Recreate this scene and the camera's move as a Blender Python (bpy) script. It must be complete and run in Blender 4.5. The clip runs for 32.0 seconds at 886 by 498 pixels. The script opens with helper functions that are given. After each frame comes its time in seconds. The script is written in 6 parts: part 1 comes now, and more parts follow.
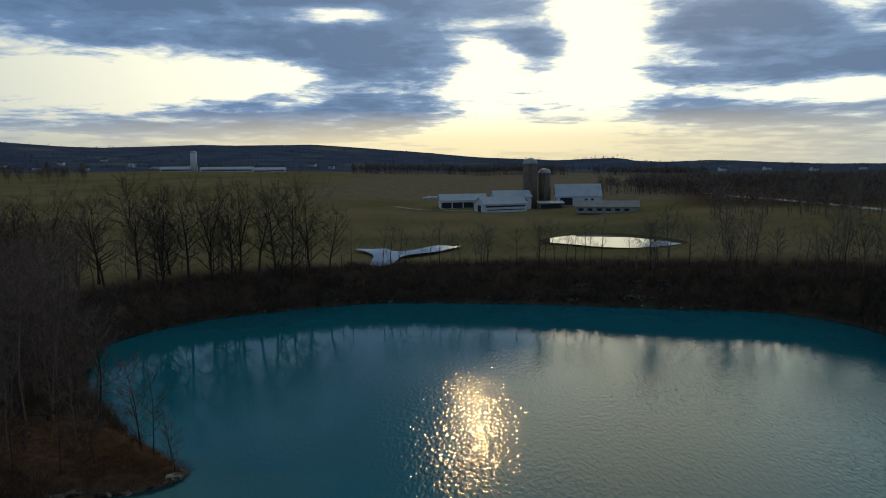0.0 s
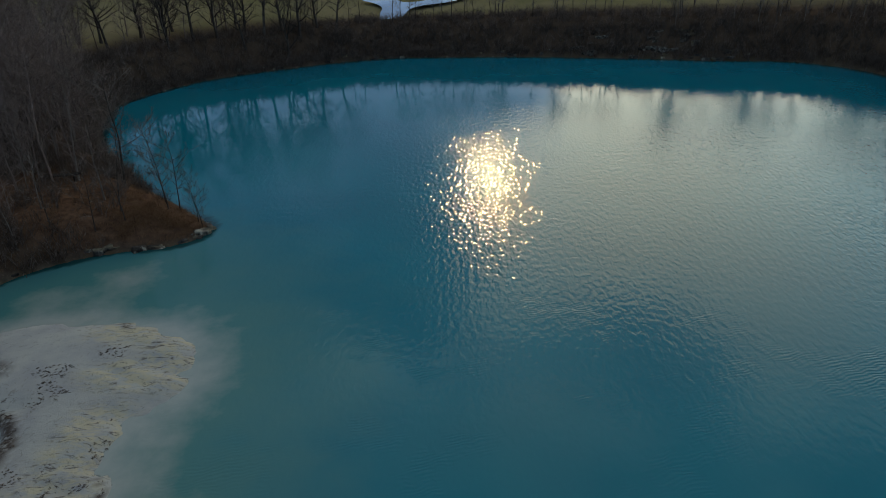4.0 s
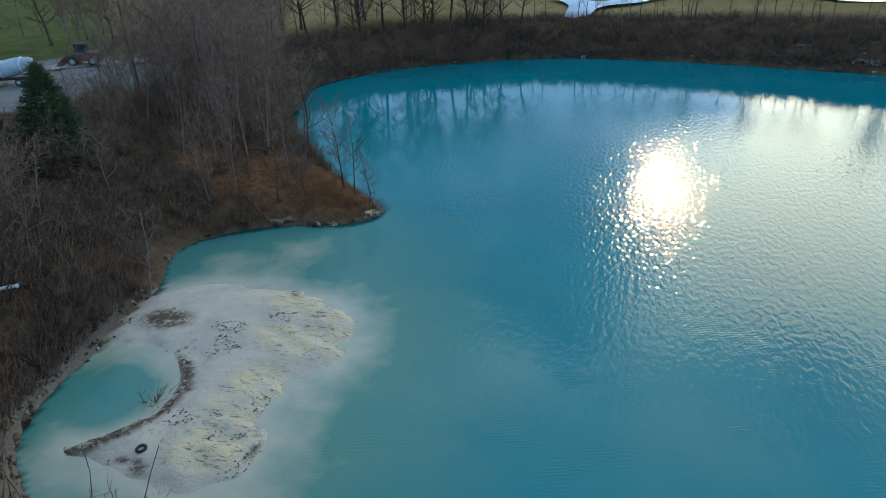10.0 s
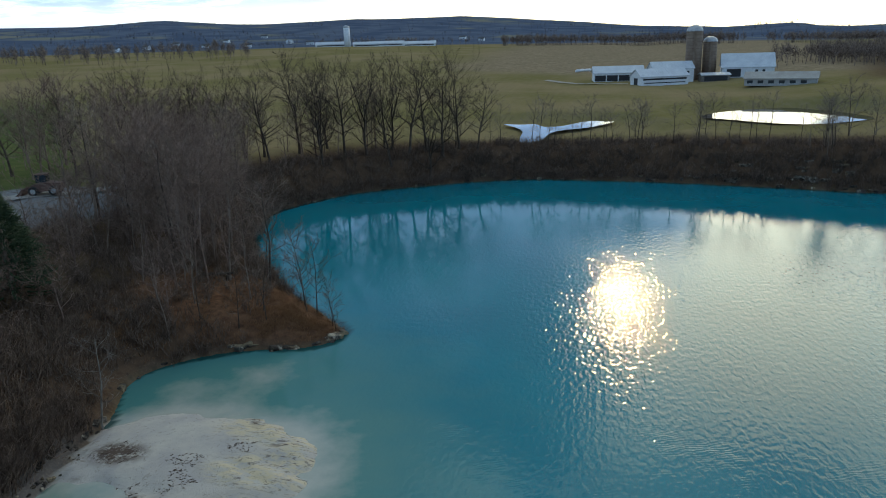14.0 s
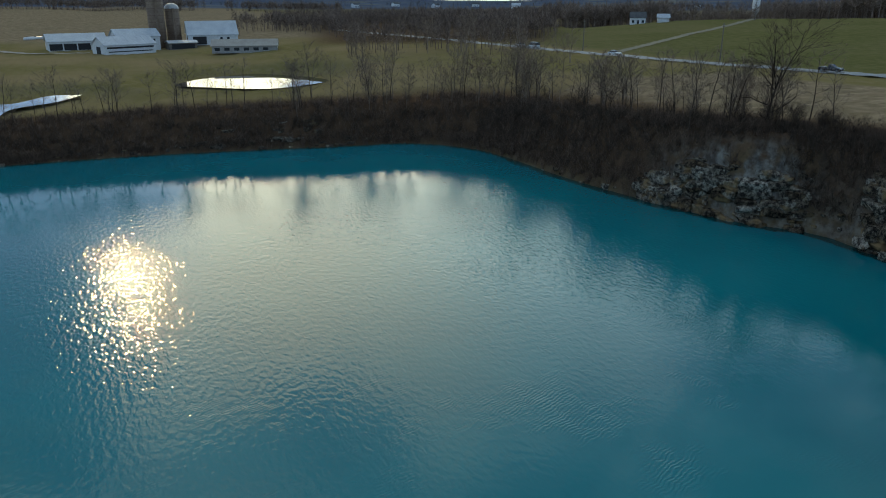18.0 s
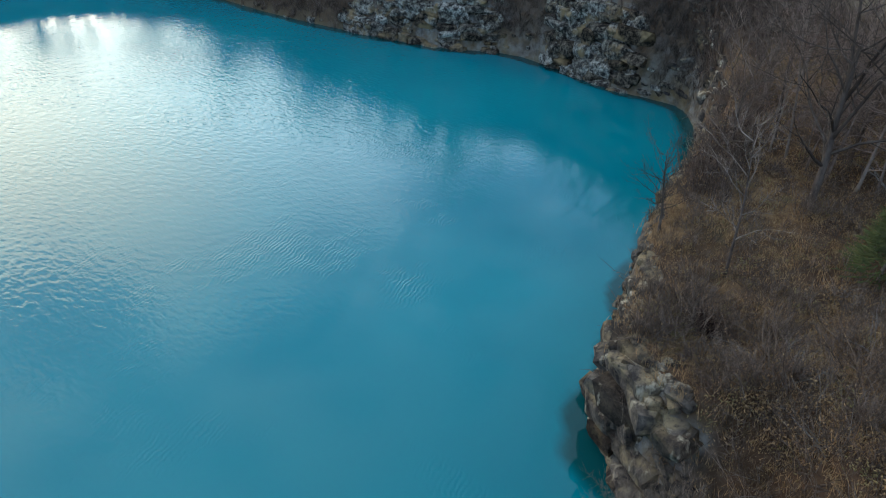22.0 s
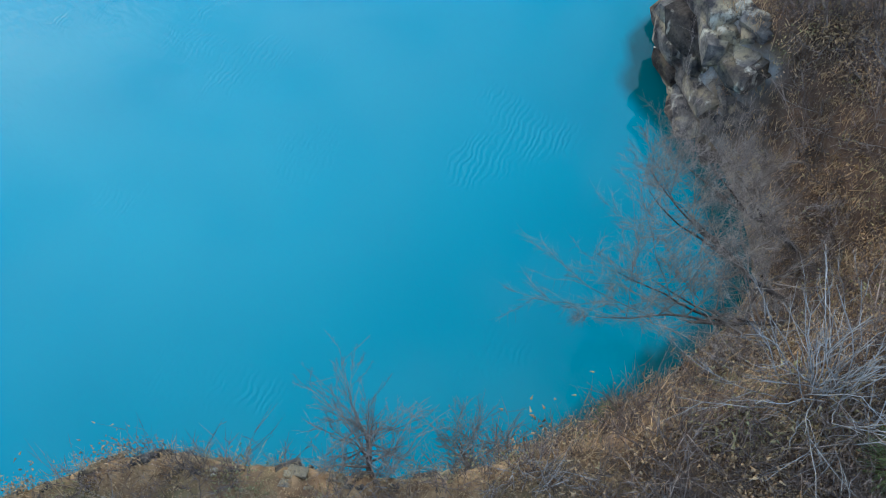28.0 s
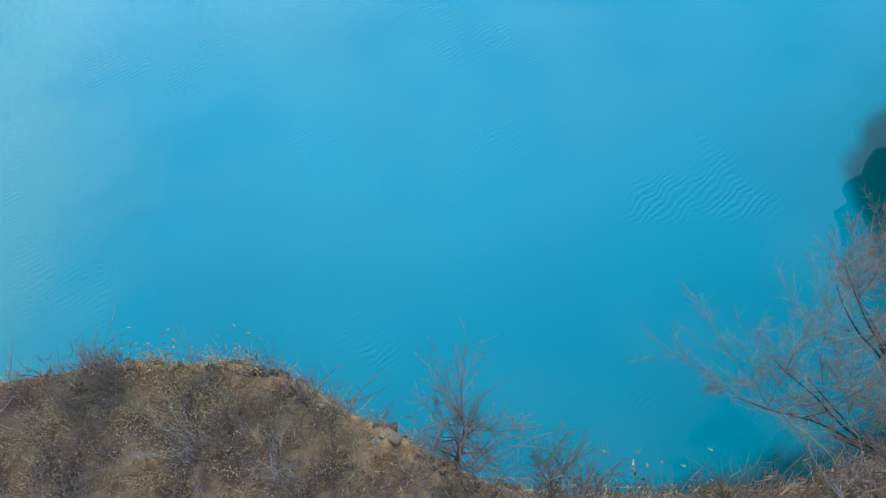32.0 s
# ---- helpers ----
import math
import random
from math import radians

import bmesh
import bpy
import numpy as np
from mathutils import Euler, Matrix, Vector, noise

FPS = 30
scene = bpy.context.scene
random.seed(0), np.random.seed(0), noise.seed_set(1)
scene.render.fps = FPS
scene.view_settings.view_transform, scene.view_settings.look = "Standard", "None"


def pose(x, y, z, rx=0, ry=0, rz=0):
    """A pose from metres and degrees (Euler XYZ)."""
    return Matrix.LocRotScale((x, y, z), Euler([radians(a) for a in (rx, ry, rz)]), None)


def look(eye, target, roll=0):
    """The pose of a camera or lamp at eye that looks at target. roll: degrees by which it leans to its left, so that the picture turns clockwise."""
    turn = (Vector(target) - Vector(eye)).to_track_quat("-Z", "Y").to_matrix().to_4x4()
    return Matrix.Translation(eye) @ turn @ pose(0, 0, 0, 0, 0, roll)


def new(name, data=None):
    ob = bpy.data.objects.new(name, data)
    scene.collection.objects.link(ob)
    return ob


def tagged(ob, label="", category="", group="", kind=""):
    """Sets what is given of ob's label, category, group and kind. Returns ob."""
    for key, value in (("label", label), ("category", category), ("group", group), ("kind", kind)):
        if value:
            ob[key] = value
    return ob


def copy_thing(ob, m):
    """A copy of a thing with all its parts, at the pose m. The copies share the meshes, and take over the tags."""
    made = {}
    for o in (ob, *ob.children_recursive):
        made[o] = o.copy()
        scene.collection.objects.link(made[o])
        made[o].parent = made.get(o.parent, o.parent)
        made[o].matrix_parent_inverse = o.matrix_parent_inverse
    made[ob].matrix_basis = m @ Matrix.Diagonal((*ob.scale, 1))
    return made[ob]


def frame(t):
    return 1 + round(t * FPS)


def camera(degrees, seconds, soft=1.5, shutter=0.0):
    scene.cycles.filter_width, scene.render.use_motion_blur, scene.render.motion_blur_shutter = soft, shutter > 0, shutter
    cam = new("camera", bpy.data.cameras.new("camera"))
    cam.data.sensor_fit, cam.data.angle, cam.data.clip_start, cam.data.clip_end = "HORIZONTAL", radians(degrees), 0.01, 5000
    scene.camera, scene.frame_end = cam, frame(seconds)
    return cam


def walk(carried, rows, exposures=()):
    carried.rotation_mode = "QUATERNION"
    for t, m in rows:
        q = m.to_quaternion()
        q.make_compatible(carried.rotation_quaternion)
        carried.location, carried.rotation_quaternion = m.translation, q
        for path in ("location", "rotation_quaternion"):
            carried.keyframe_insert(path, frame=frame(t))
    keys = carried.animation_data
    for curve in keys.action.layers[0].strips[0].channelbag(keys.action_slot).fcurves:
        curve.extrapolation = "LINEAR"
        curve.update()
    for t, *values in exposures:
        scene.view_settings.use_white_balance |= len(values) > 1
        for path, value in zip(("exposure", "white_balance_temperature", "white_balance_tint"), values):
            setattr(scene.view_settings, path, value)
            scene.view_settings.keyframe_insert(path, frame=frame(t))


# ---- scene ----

# ---------------------------------------------------------------- camera
# A drone that hovers in one place, 30 m over the water, and only turns.
EYE = (0.0, 0.0, 30.0)
cam = camera(62.8, 32.0, soft=1.0)
# seconds and the three Euler angles in degrees
TURNS = [
    (0.0, 83.45, 0.70, -0.08),
    (0.5, 86.03, 0.75, -0.47),
    (1.0, 86.33, 1.14, -0.67),
    (1.5, 86.21, 1.35, -1.28),
    (2.0, 83.23, 1.81, -1.01),
    (2.5, 77.67, 1.83, -0.60),
    (3.0, 72.82, 1.41, -0.28),
    (3.5, 67.99, 1.71, 0.88),
    (5.5, 61.21, 1.64, 0.07),
    (6.0, 61.57, 1.30, 0.93),
    (6.5, 62.43, 1.15, 8.46),
    (7.0, 62.15, 1.87, 12.28),
    (7.5, 61.66, 2.51, 13.88),
    (8.0, 61.89, 2.74, 14.69),
    (8.5, 62.77, 3.27, 15.97),
    (9.0, 63.71, 2.57, 14.91),
    (9.5, 64.20, 1.39, 14.25),
    (10.0, 64.63, 1.45, 14.74),
    (10.5, 64.41, 1.56, 15.10),
    (11.0, 64.76, 1.75, 15.20),
    (11.5, 65.90, 2.03, 13.59),
    (12.0, 69.53, 1.80, 12.34),
    (12.5, 72.28, 1.31, 11.93),
    (13.0, 73.41, 1.43, 11.77),
    (13.5, 74.63, 1.62, 11.45),
    (14.0, 73.98, 1.82, 11.52),
    (14.5, 73.34, 1.85, 11.75),
    (15.0, 72.15, 0.94, 3.79),
    (15.5, 71.24, 0.71, -8.38),
    (17.5, 71.91, 0.63, -16.54),
    (18.0, 70.92, 0.11, -27.55),
    (18.5, 71.23, -1.11, -38.12),
    (19.0, 71.65, -1.15, -44.61),
    (19.5, 72.20, -1.66, -50.74),
    (20.0, 72.71, -1.45, -52.43),
    (20.5, 70.82, -1.66, -52.04),
    (21.0, 65.88, -1.72, -51.29),
    (21.5, 62.06, -1.81, -50.43),
    (22.0, 58.78, -2.03, -50.07),
    (22.5, 56.77, -1.89, -49.60),
    (23.0, 53.25, -2.15, -49.27),
    (23.5, 47.88, -2.29, -48.81),
    (24.0, 41.27, -2.05, -48.84),
    (24.5, 38.27, -2.29, -49.05),
    (26.5, 35.91, -0.94, -47.77),
    (27.0, 33.72, 0.67, -45.97),
    (27.5, 31.08, 1.84, -46.65),
    (28.0, 29.89, 0.70, -46.20),
    (28.5, 30.01, 0.65, -44.96),
    (29.0, 30.69, 2.12, -29.87),
    (29.5, 30.44, 3.82, -25.55),
    (30.0, 29.56, 3.56, -24.70),
    (30.5, 30.26, 2.77, -24.69),
    (31.0, 29.68, 1.05, -26.19),
    (31.5, 29.57, 0.95, -25.81),
    (32.0, 30.56, 2.15, -24.35),
]
EXPOSURES = [(0.0, -1.3, 6700, 6), (2.0, -1.38, 6700, 6), (3.5, -0.85, 6600, 6), (5.5, 0.15, 6250, 2), (8.0, 0.48, 6200, 2), (11.0, 0.6, 6200, 2), (13.5, 0.2, 6500, 4), (15.5, 0.05, 6600, 4), (18.0, -0.1, 6800, 4), (20.5, 0.2, 6400, 4), (22.0, 1.05, 6300, 8), (24.0, 1.65, 5800, 9), (28.0, 1.85, 5600, 8), (32.0, 1.95, 5700, 8)]
walk(cam, [(t, pose(*EYE, rx, ry, rz)) for t, rx, ry, rz in TURNS], EXPOSURES)

# ---------------------------------------------------------------- light
SUN_AZ, SUN_EL = 2.4, 21.0        # degrees east of straight ahead, degrees up
sun_dir = Vector((math.sin(radians(SUN_AZ)) * math.cos(radians(SUN_EL)), math.cos(radians(SUN_AZ)) * math.cos(radians(SUN_EL)), math.sin(radians(SUN_EL))))


def nodes_of(tree):
    tree.nodes.clear()
    def add(kind, **values):
        n = tree.nodes.new(kind)
        for key, value in values.items():
            if key in n.inputs:
                n.inputs[key].default_value = value
        return n
    return add, tree.links.new


def make_world():
    w = bpy.data.worlds.new("evening_sky")
    w.use_nodes = True
    scene.world = w
    add, link = nodes_of(w.node_tree)
    def math_node(op, a, b=None, clamp=False):
        n = add("ShaderNodeMath")
        n.operation, n.use_clamp = op, clamp
        for i, v in enumerate((a, b)):
            if v is None:
                continue
            if isinstance(v, (int, float)):
                n.inputs[i].default_value = v
            else:
                link(v, n.inputs[i])
        return n.outputs[0]
    def ramp(value, *stops):
        n = add("ShaderNodeValToRGB")
        link(value, n.inputs[0])
        e = n.color_ramp.elements
        e[0].position, e[0].color = stops[0][0], (*stops[0][1], 1)
        e[1].position, e[1].color = stops[-1][0], (*stops[-1][1], 1)
        for pos, col in stops[1:-1]:
            e.new(pos).color = (*col, 1)
        return n.outputs[0]
    def mix(fac, a, b, blend="MIX"):
        n = add("ShaderNodeMix")
        n.data_type, n.blend_type, n.clamp_factor = "RGBA", blend, True
        for sock, v in ((n.inputs[0], fac), (n.inputs[6], a), (n.inputs[7], b)):
            if isinstance(v, tuple):
                sock.default_value = (*v, 1)
            elif isinstance(v, (int, float)):
                sock.default_value = v
            else:
                link(v, sock)
        return n.outputs[2]
    coord = add("ShaderNodeTexCoord")
    norm = add("ShaderNodeVectorMath")
    norm.operation = "NORMALIZE"
    link(coord.outputs["Generated"], norm.inputs[0])
    sep = add("ShaderNodeSeparateXYZ")
    link(norm.outputs[0], sep.inputs[0])
    x, y, z = sep.outputs
    up = math_node("MAXIMUM", z, 0.0)
    # the cloud deck: directions met with a flat layer
    over = math_node("ADD", up, 0.10)
    comb = add("ShaderNodeCombineXYZ")
    link(math_node("DIVIDE", x, over), comb.inputs[0])
    link(math_node("DIVIDE", y, over), comb.inputs[1])
    def cloud(scale, detail, off, rough=0.55, stretch=1.0):
        mp = add("ShaderNodeMapping")
        mp.inputs["Location"].default_value = off
        mp.inputs["Scale"].default_value = (1.0, stretch, 1.0)
        link(comb.outputs[0], mp.inputs[0])
        n = add("ShaderNodeTexNoise", Scale=scale, Detail=detail, Roughness=rough, Distortion=0.25)
        link(mp.outputs[0], n.inputs["Vector"])
        return n.outputs["Fac"]
    big = cloud(0.8, 5.0, CLOUD_A, 0.52, stretch=1.35)
    fine = cloud(3.0, 8.0, CLOUD_B, 0.62)
    # cloud banks and breaks, by azimuth, height and half widths in degrees
    az = math_node("MULTIPLY", math_node("ARCTAN2", x, y), 57.2958)
    el = math_node("MULTIPLY", math_node("ARCSINE", z), 57.2958)
    mass = math_node("ADD", math_node("MULTIPLY", math_node("SUBTRACT", big, 0.5), 2.0), math_node("MULTIPLY", math_node("SUBTRACT", fine, 0.5), 2.0))
    mass = math_node("ADD", mass, 0.06)
    for a0, e0, wa, we, amp in CLOUDS:
        u = math_node("POWER", math_node("ABSOLUTE", math_node("DIVIDE", math_node("SUBTRACT", az, a0), wa)), 2.0)
        v = math_node("POWER", math_node("ABSOLUTE", math_node("DIVIDE", math_node("SUBTRACT", el, e0), we)), 2.0)
        bell = math_node("EXPONENT", math_node("MULTIPLY", math_node("ADD", u, v), -1.0))
        mass = math_node("ADD", mass, math_node("MULTIPLY", bell, amp))
    cover = ramp(math_node("ADD", mass, 0.5), (0.30, (0, 0, 0)), (0.46, (0.35, 0.35, 0.35)), (0.60, (0.8, 0.8, 0.8)), (0.85, (1, 1, 1)))
    # closeness to the hidden sun
    dot = add("ShaderNodeVectorMath")
    dot.operation = "DOT_PRODUCT"
    link(norm.outputs[0], dot.inputs[0])
    dot.inputs[1].default_value = sun_dir
    near = math_node("MAXIMUM", dot.outputs["Value"], 0.0)
    dot2 = add("ShaderNodeVectorMath")
    dot2.operation = "DOT_PRODUCT"
    link(norm.outputs[0], dot2.inputs[0])
    dot2.inputs[1].default_value = Vector((0.22, 0.87, 0.44)).normalized()
    wide = math_node("POWER", math_node("MAXIMUM", dot2.outputs["Value"], 0.0), 9.0)
    tight = math_node("POWER", near, 500.0)
    sky = add("ShaderNodeTexSky")
    sky.sky_type, sky.sun_disc = "NISHITA", False
    sky.sun_elevation, sky.sun_rotation = radians(SUN_EL), radians(SUN_AZ)
    sky.air_density, sky.dust_density = 1.0, 2.0
    clear = mix(1.0, sky.outputs[0], (0.10, 0.10, 0.10), "MULTIPLY")
    # thin bright veil between the clouds, stronger towards the sun
    veil = ramp(wide, (0.0, (0.42, 0.66, 1.0)), (0.25, (1.5, 1.95, 2.25)), (0.6, (2.0, 2.5, 2.5)), (1.0, (3.4, 3.05, 2.1)))
    gap = mix(0.85, clear, veil)
    glow = math_node("MULTIPLY", math_node("POWER", near, 4.0), ramp(up, (0.0, (1, 1, 1)), (0.20, (1, 1, 1)), (0.28, (0, 0, 0))))
    gap = mix(glow, gap, (3.3, 3.1, 2.35))
    gap = mix(tight, gap, (3.6, 3.3, 2.5))
    dark = ramp(wide, (0.0, (0.32, 0.54, 0.96)), (0.5, (0.46, 0.68, 1.08)), (1.0, (0.72, 0.86, 1.08)))
    high = ramp(up, (0.23, (1, 1, 1)), (0.31, (0.62, 0.62, 0.62)), (0.5, (0.58, 0.54, 0.48)), (0.68, (0.80, 0.64, 0.50)))
    thick = ramp(mass, (0.0, (1.75, 1.7, 1.6)), (0.35, (1.15, 1.15, 1.15)), (0.8, (0.8, 0.8, 0.82)))
    dark = mix(1.0, dark, thick, "MULTIPLY")
    veiled = ramp(up, (0.20, (1, 1, 1)), (0.36, (0.9, 0.9, 0.9)), (0.62, (0.45, 0.45, 0.45)))
    col = mix(cover, mix(1.0, gap, veiled, "MULTIPLY"), mix(1.0, dark, high, "MULTIPLY"))
    # a clear warm strip along the horizon under the sun
    low = ramp(up, (0.0, (1, 1, 1)), (0.035, (0.85, 0.85, 0.85)), (0.075, (0, 0, 0)))
    strip = mix(math_node("POWER", near, 8.0), (0.85, 1.0, 1.15), (3.2, 2.5, 1.15))
    col = mix(math_node("MULTIPLY", low, 0.9), col, strip)
    bg = add("ShaderNodeBackground", Strength=1.0)
    link(col, bg.inputs[0])
    out = add("ShaderNodeOutputWorld")
    link(bg.outputs[0], out.inputs[0])


CLOUDS = [(-22, 11.5, 15, 3.6, 0.75), (-12, 4.1, 11, 1.5, 0.9), (-6, 8.4, 6, 2.3, 0.8), (-2, 14, 9, 2.0, 0.7), (8, 9.2, 3.2, 1.6, 0.9), (22, 9.8, 7, 1.9, 1.0),
          (25, 6.2, 8, 1.0, 0.8), (22, 3.4, 8, 0.9, 0.8), (33, 9.5, 3.5, 4, 0.7), (-16, 24, 15, 8, 0.8),
          (-5, 22, 5, 7, 0.8), (-23, 6.2, 12, 1.9, -1.3), (-8, 11.4, 4, 0.9, -0.9), (3.5, 6.2, 2.6, 3.2, -1.0), (12, 9, 3.6, 7, -1.0), (21, 14.6, 8, 2.4, -1.2), (30, 13, 3, 2.5, -0.9),
          (4, 2.2, 6, 0.9, -0.9), (29, 4.9, 6, 0.7, -0.9), (17, 21, 9, 6, -0.7), (30, 26, 8, 6, -0.7), (36, 20, 9, 7, -0.9), (50, 20, 7, 4, -0.6)]
CLOUD_A, CLOUD_B = (3.1, 1.7, 0.0), (0.4, 5.2, 0.0)
make_world()
lamp = new("sun", bpy.data.lights.new("sun", "SUN"))
lamp.data.energy, lamp.data.angle, lamp.data.color = 0.24, radians(1.2), (1.0, 0.68, 0.27)
lamp.matrix_world = look((0, 0, 60), Vector((0, 0, 60)) - sun_dir)


# ---------------------------------------------------------------- materials
class Mat:
    """A node material in the making: colours mixed by noise, then one principled surface."""

    def __init__(self, name):
        self.m = bpy.data.materials.new(name)
        self.m.use_nodes = True
        self.add, self.link = nodes_of(self.m.node_tree)
        self.geo = self.add("ShaderNodeNewGeometry")
        self.obj = self.add("ShaderNodeTexCoord")

    def put(self, sock, v):
        if isinstance(v, tuple):
            sock.default_value = (*v, 1) if len(v) == 3 and sock.type == "RGBA" else v
        elif isinstance(v, (int, float)):
            sock.default_value = v
        else:
            self.link(v, sock)

    def noise(self, scale, detail=4.0, rough=0.55, local=False, stretch=(1, 1, 1), distort=0.0):
        mp = self.add("ShaderNodeMapping")
        mp.inputs["Scale"].default_value = stretch
        self.link(self.obj.outputs["Object"] if local else self.geo.outputs["Position"], mp.inputs[0])
        n = self.add("ShaderNodeTexNoise", Scale=scale, Detail=detail, Roughness=rough, Distortion=distort)
        self.link(mp.outputs[0], n.inputs["Vector"])
        return n.outputs["Fac"]

    def voronoi(self, scale, feature="F1", out="Distance", stretch=(1, 1, 1)):
        mp = self.add("ShaderNodeMapping")
        mp.inputs["Scale"].default_value = stretch
        self.link(self.geo.outputs["Position"], mp.inputs[0])
        n = self.add("ShaderNodeTexVoronoi", Scale=scale)
        n.feature = feature
        self.link(mp.outputs[0], n.inputs["Vector"])
        return n.outputs[out]

    def band(self, v, lo, hi):
        n = self.add("ShaderNodeMapRange")
        n.clamp = True
        n.inputs[1].default_value, n.inputs[2].default_value = lo, hi
        self.put(n.inputs[0], v)
        return n.outputs[0]

    def math(self, op, a, b):
        n = self.add("ShaderNodeMath")
        n.operation = op
        self.put(n.inputs[0], a), self.put(n.inputs[1], b)
        return n.outputs[0]

    def mix(self, fac, a, b, blend="MIX"):
        n = self.add("ShaderNodeMix")
        n.data_type, n.blend_type = "RGBA", blend
        self.put(n.inputs[0], fac), self.put(n.inputs[6], a), self.put(n.inputs[7], b)
        return n.outputs[2]

    def attr(self, name):
        n = self.add("ShaderNodeAttribute")
        n.attribute_name = name
        return n.outputs["Fac"]

    def random(self):
        return self.add("ShaderNodeObjectInfo").outputs["Random"]

    def island(self):
        return self.geo.outputs["Random Per Island"]

    def done(self, colour, rough=0.8, bump=None, strength=0.3, distance=0.05, metal=0.0, spec=0.5):
        p = self.add("ShaderNodeBsdfPrincipled", Metallic=metal)
        p.inputs["Specular IOR Level"].default_value = spec
        self.put(p.inputs["Base Color"], colour)
        self.put(p.inputs["Roughness"], rough)
        if bump is not None:
            b = self.add("ShaderNodeBump", Strength=strength, Distance=distance)
            self.link(bump, b.inputs["Height"])
            self.link(b.outputs[0], p.inputs["Normal"])
        out = self.add("ShaderNodeOutputMaterial")
        self.link(p.outputs[0], out.inputs[0])
        return self.m


def simple(name, a, b, scale, rough=0.8, local=True, metal=0.0, bump=0.2, fine=None):
    """Two tones by coarse noise, darkened and lightened a little by a fine one."""
    m = Mat(name)
    col = m.mix(m.band(m.noise(scale, local=local), 0.35, 0.65), a, b)
    grain = m.noise(fine or scale * 9, 3.0, local=local)
    g = m.mix(m.band(grain, 0.3, 0.7), (0.82, 0.82, 0.82), (1.12, 1.12, 1.12))
    return m.done(m.mix(1.0, col, g, "MULTIPLY"), rough, grain, bump, 0.02, metal)


def bark_material(name, a, b):
    m = Mat(name)
    col = m.mix(m.band(m.noise(1.3), 0.35, 0.65), a, b)
    col = m.mix(m.math("MULTIPLY", m.random(), 0.5), col, (0.55, 0.5, 0.48), "MULTIPLY")
    col = m.mix(1.0, col, m.mix(m.island(), (0.5, 0.48, 0.46), (1.35, 1.35, 1.35)), "MULTIPLY")
    grain = m.noise(9.0, 3.0, stretch=(1, 1, 0.25))
    col = m.mix(m.band(grain, 0.4, 0.7), col, (0.7, 0.68, 0.66), "MULTIPLY")
    return m.done(col, 0.95, grain, 0.4, 0.03, spec=0.04)


BARK = bark_material("bark_grey_brown", (0.225, 0.172, 0.136), (0.345, 0.272, 0.215))
BARK_DARK = bark_material("bark_dark", (0.080, 0.060, 0.048), (0.150, 0.114, 0.090))
BARK_PALE = bark_material("bark_pale", (0.34, 0.31, 0.27), (0.2, 0.175, 0.15))
TWIG = bark_material("twig_red_brown", (0.265, 0.182, 0.142), (0.385, 0.275, 0.220))
TWIG_GREY = bark_material("twig_grey", (0.30, 0.258, 0.222), (0.21, 0.178, 0.152))
BRUSH = bark_material("brush_brown", (0.135, 0.095, 0.074), (0.240, 0.172, 0.130))
BRUSH_GREY = bark_material("brush_grey", (0.245, 0.183, 0.142), (0.135, 0.096, 0.072))


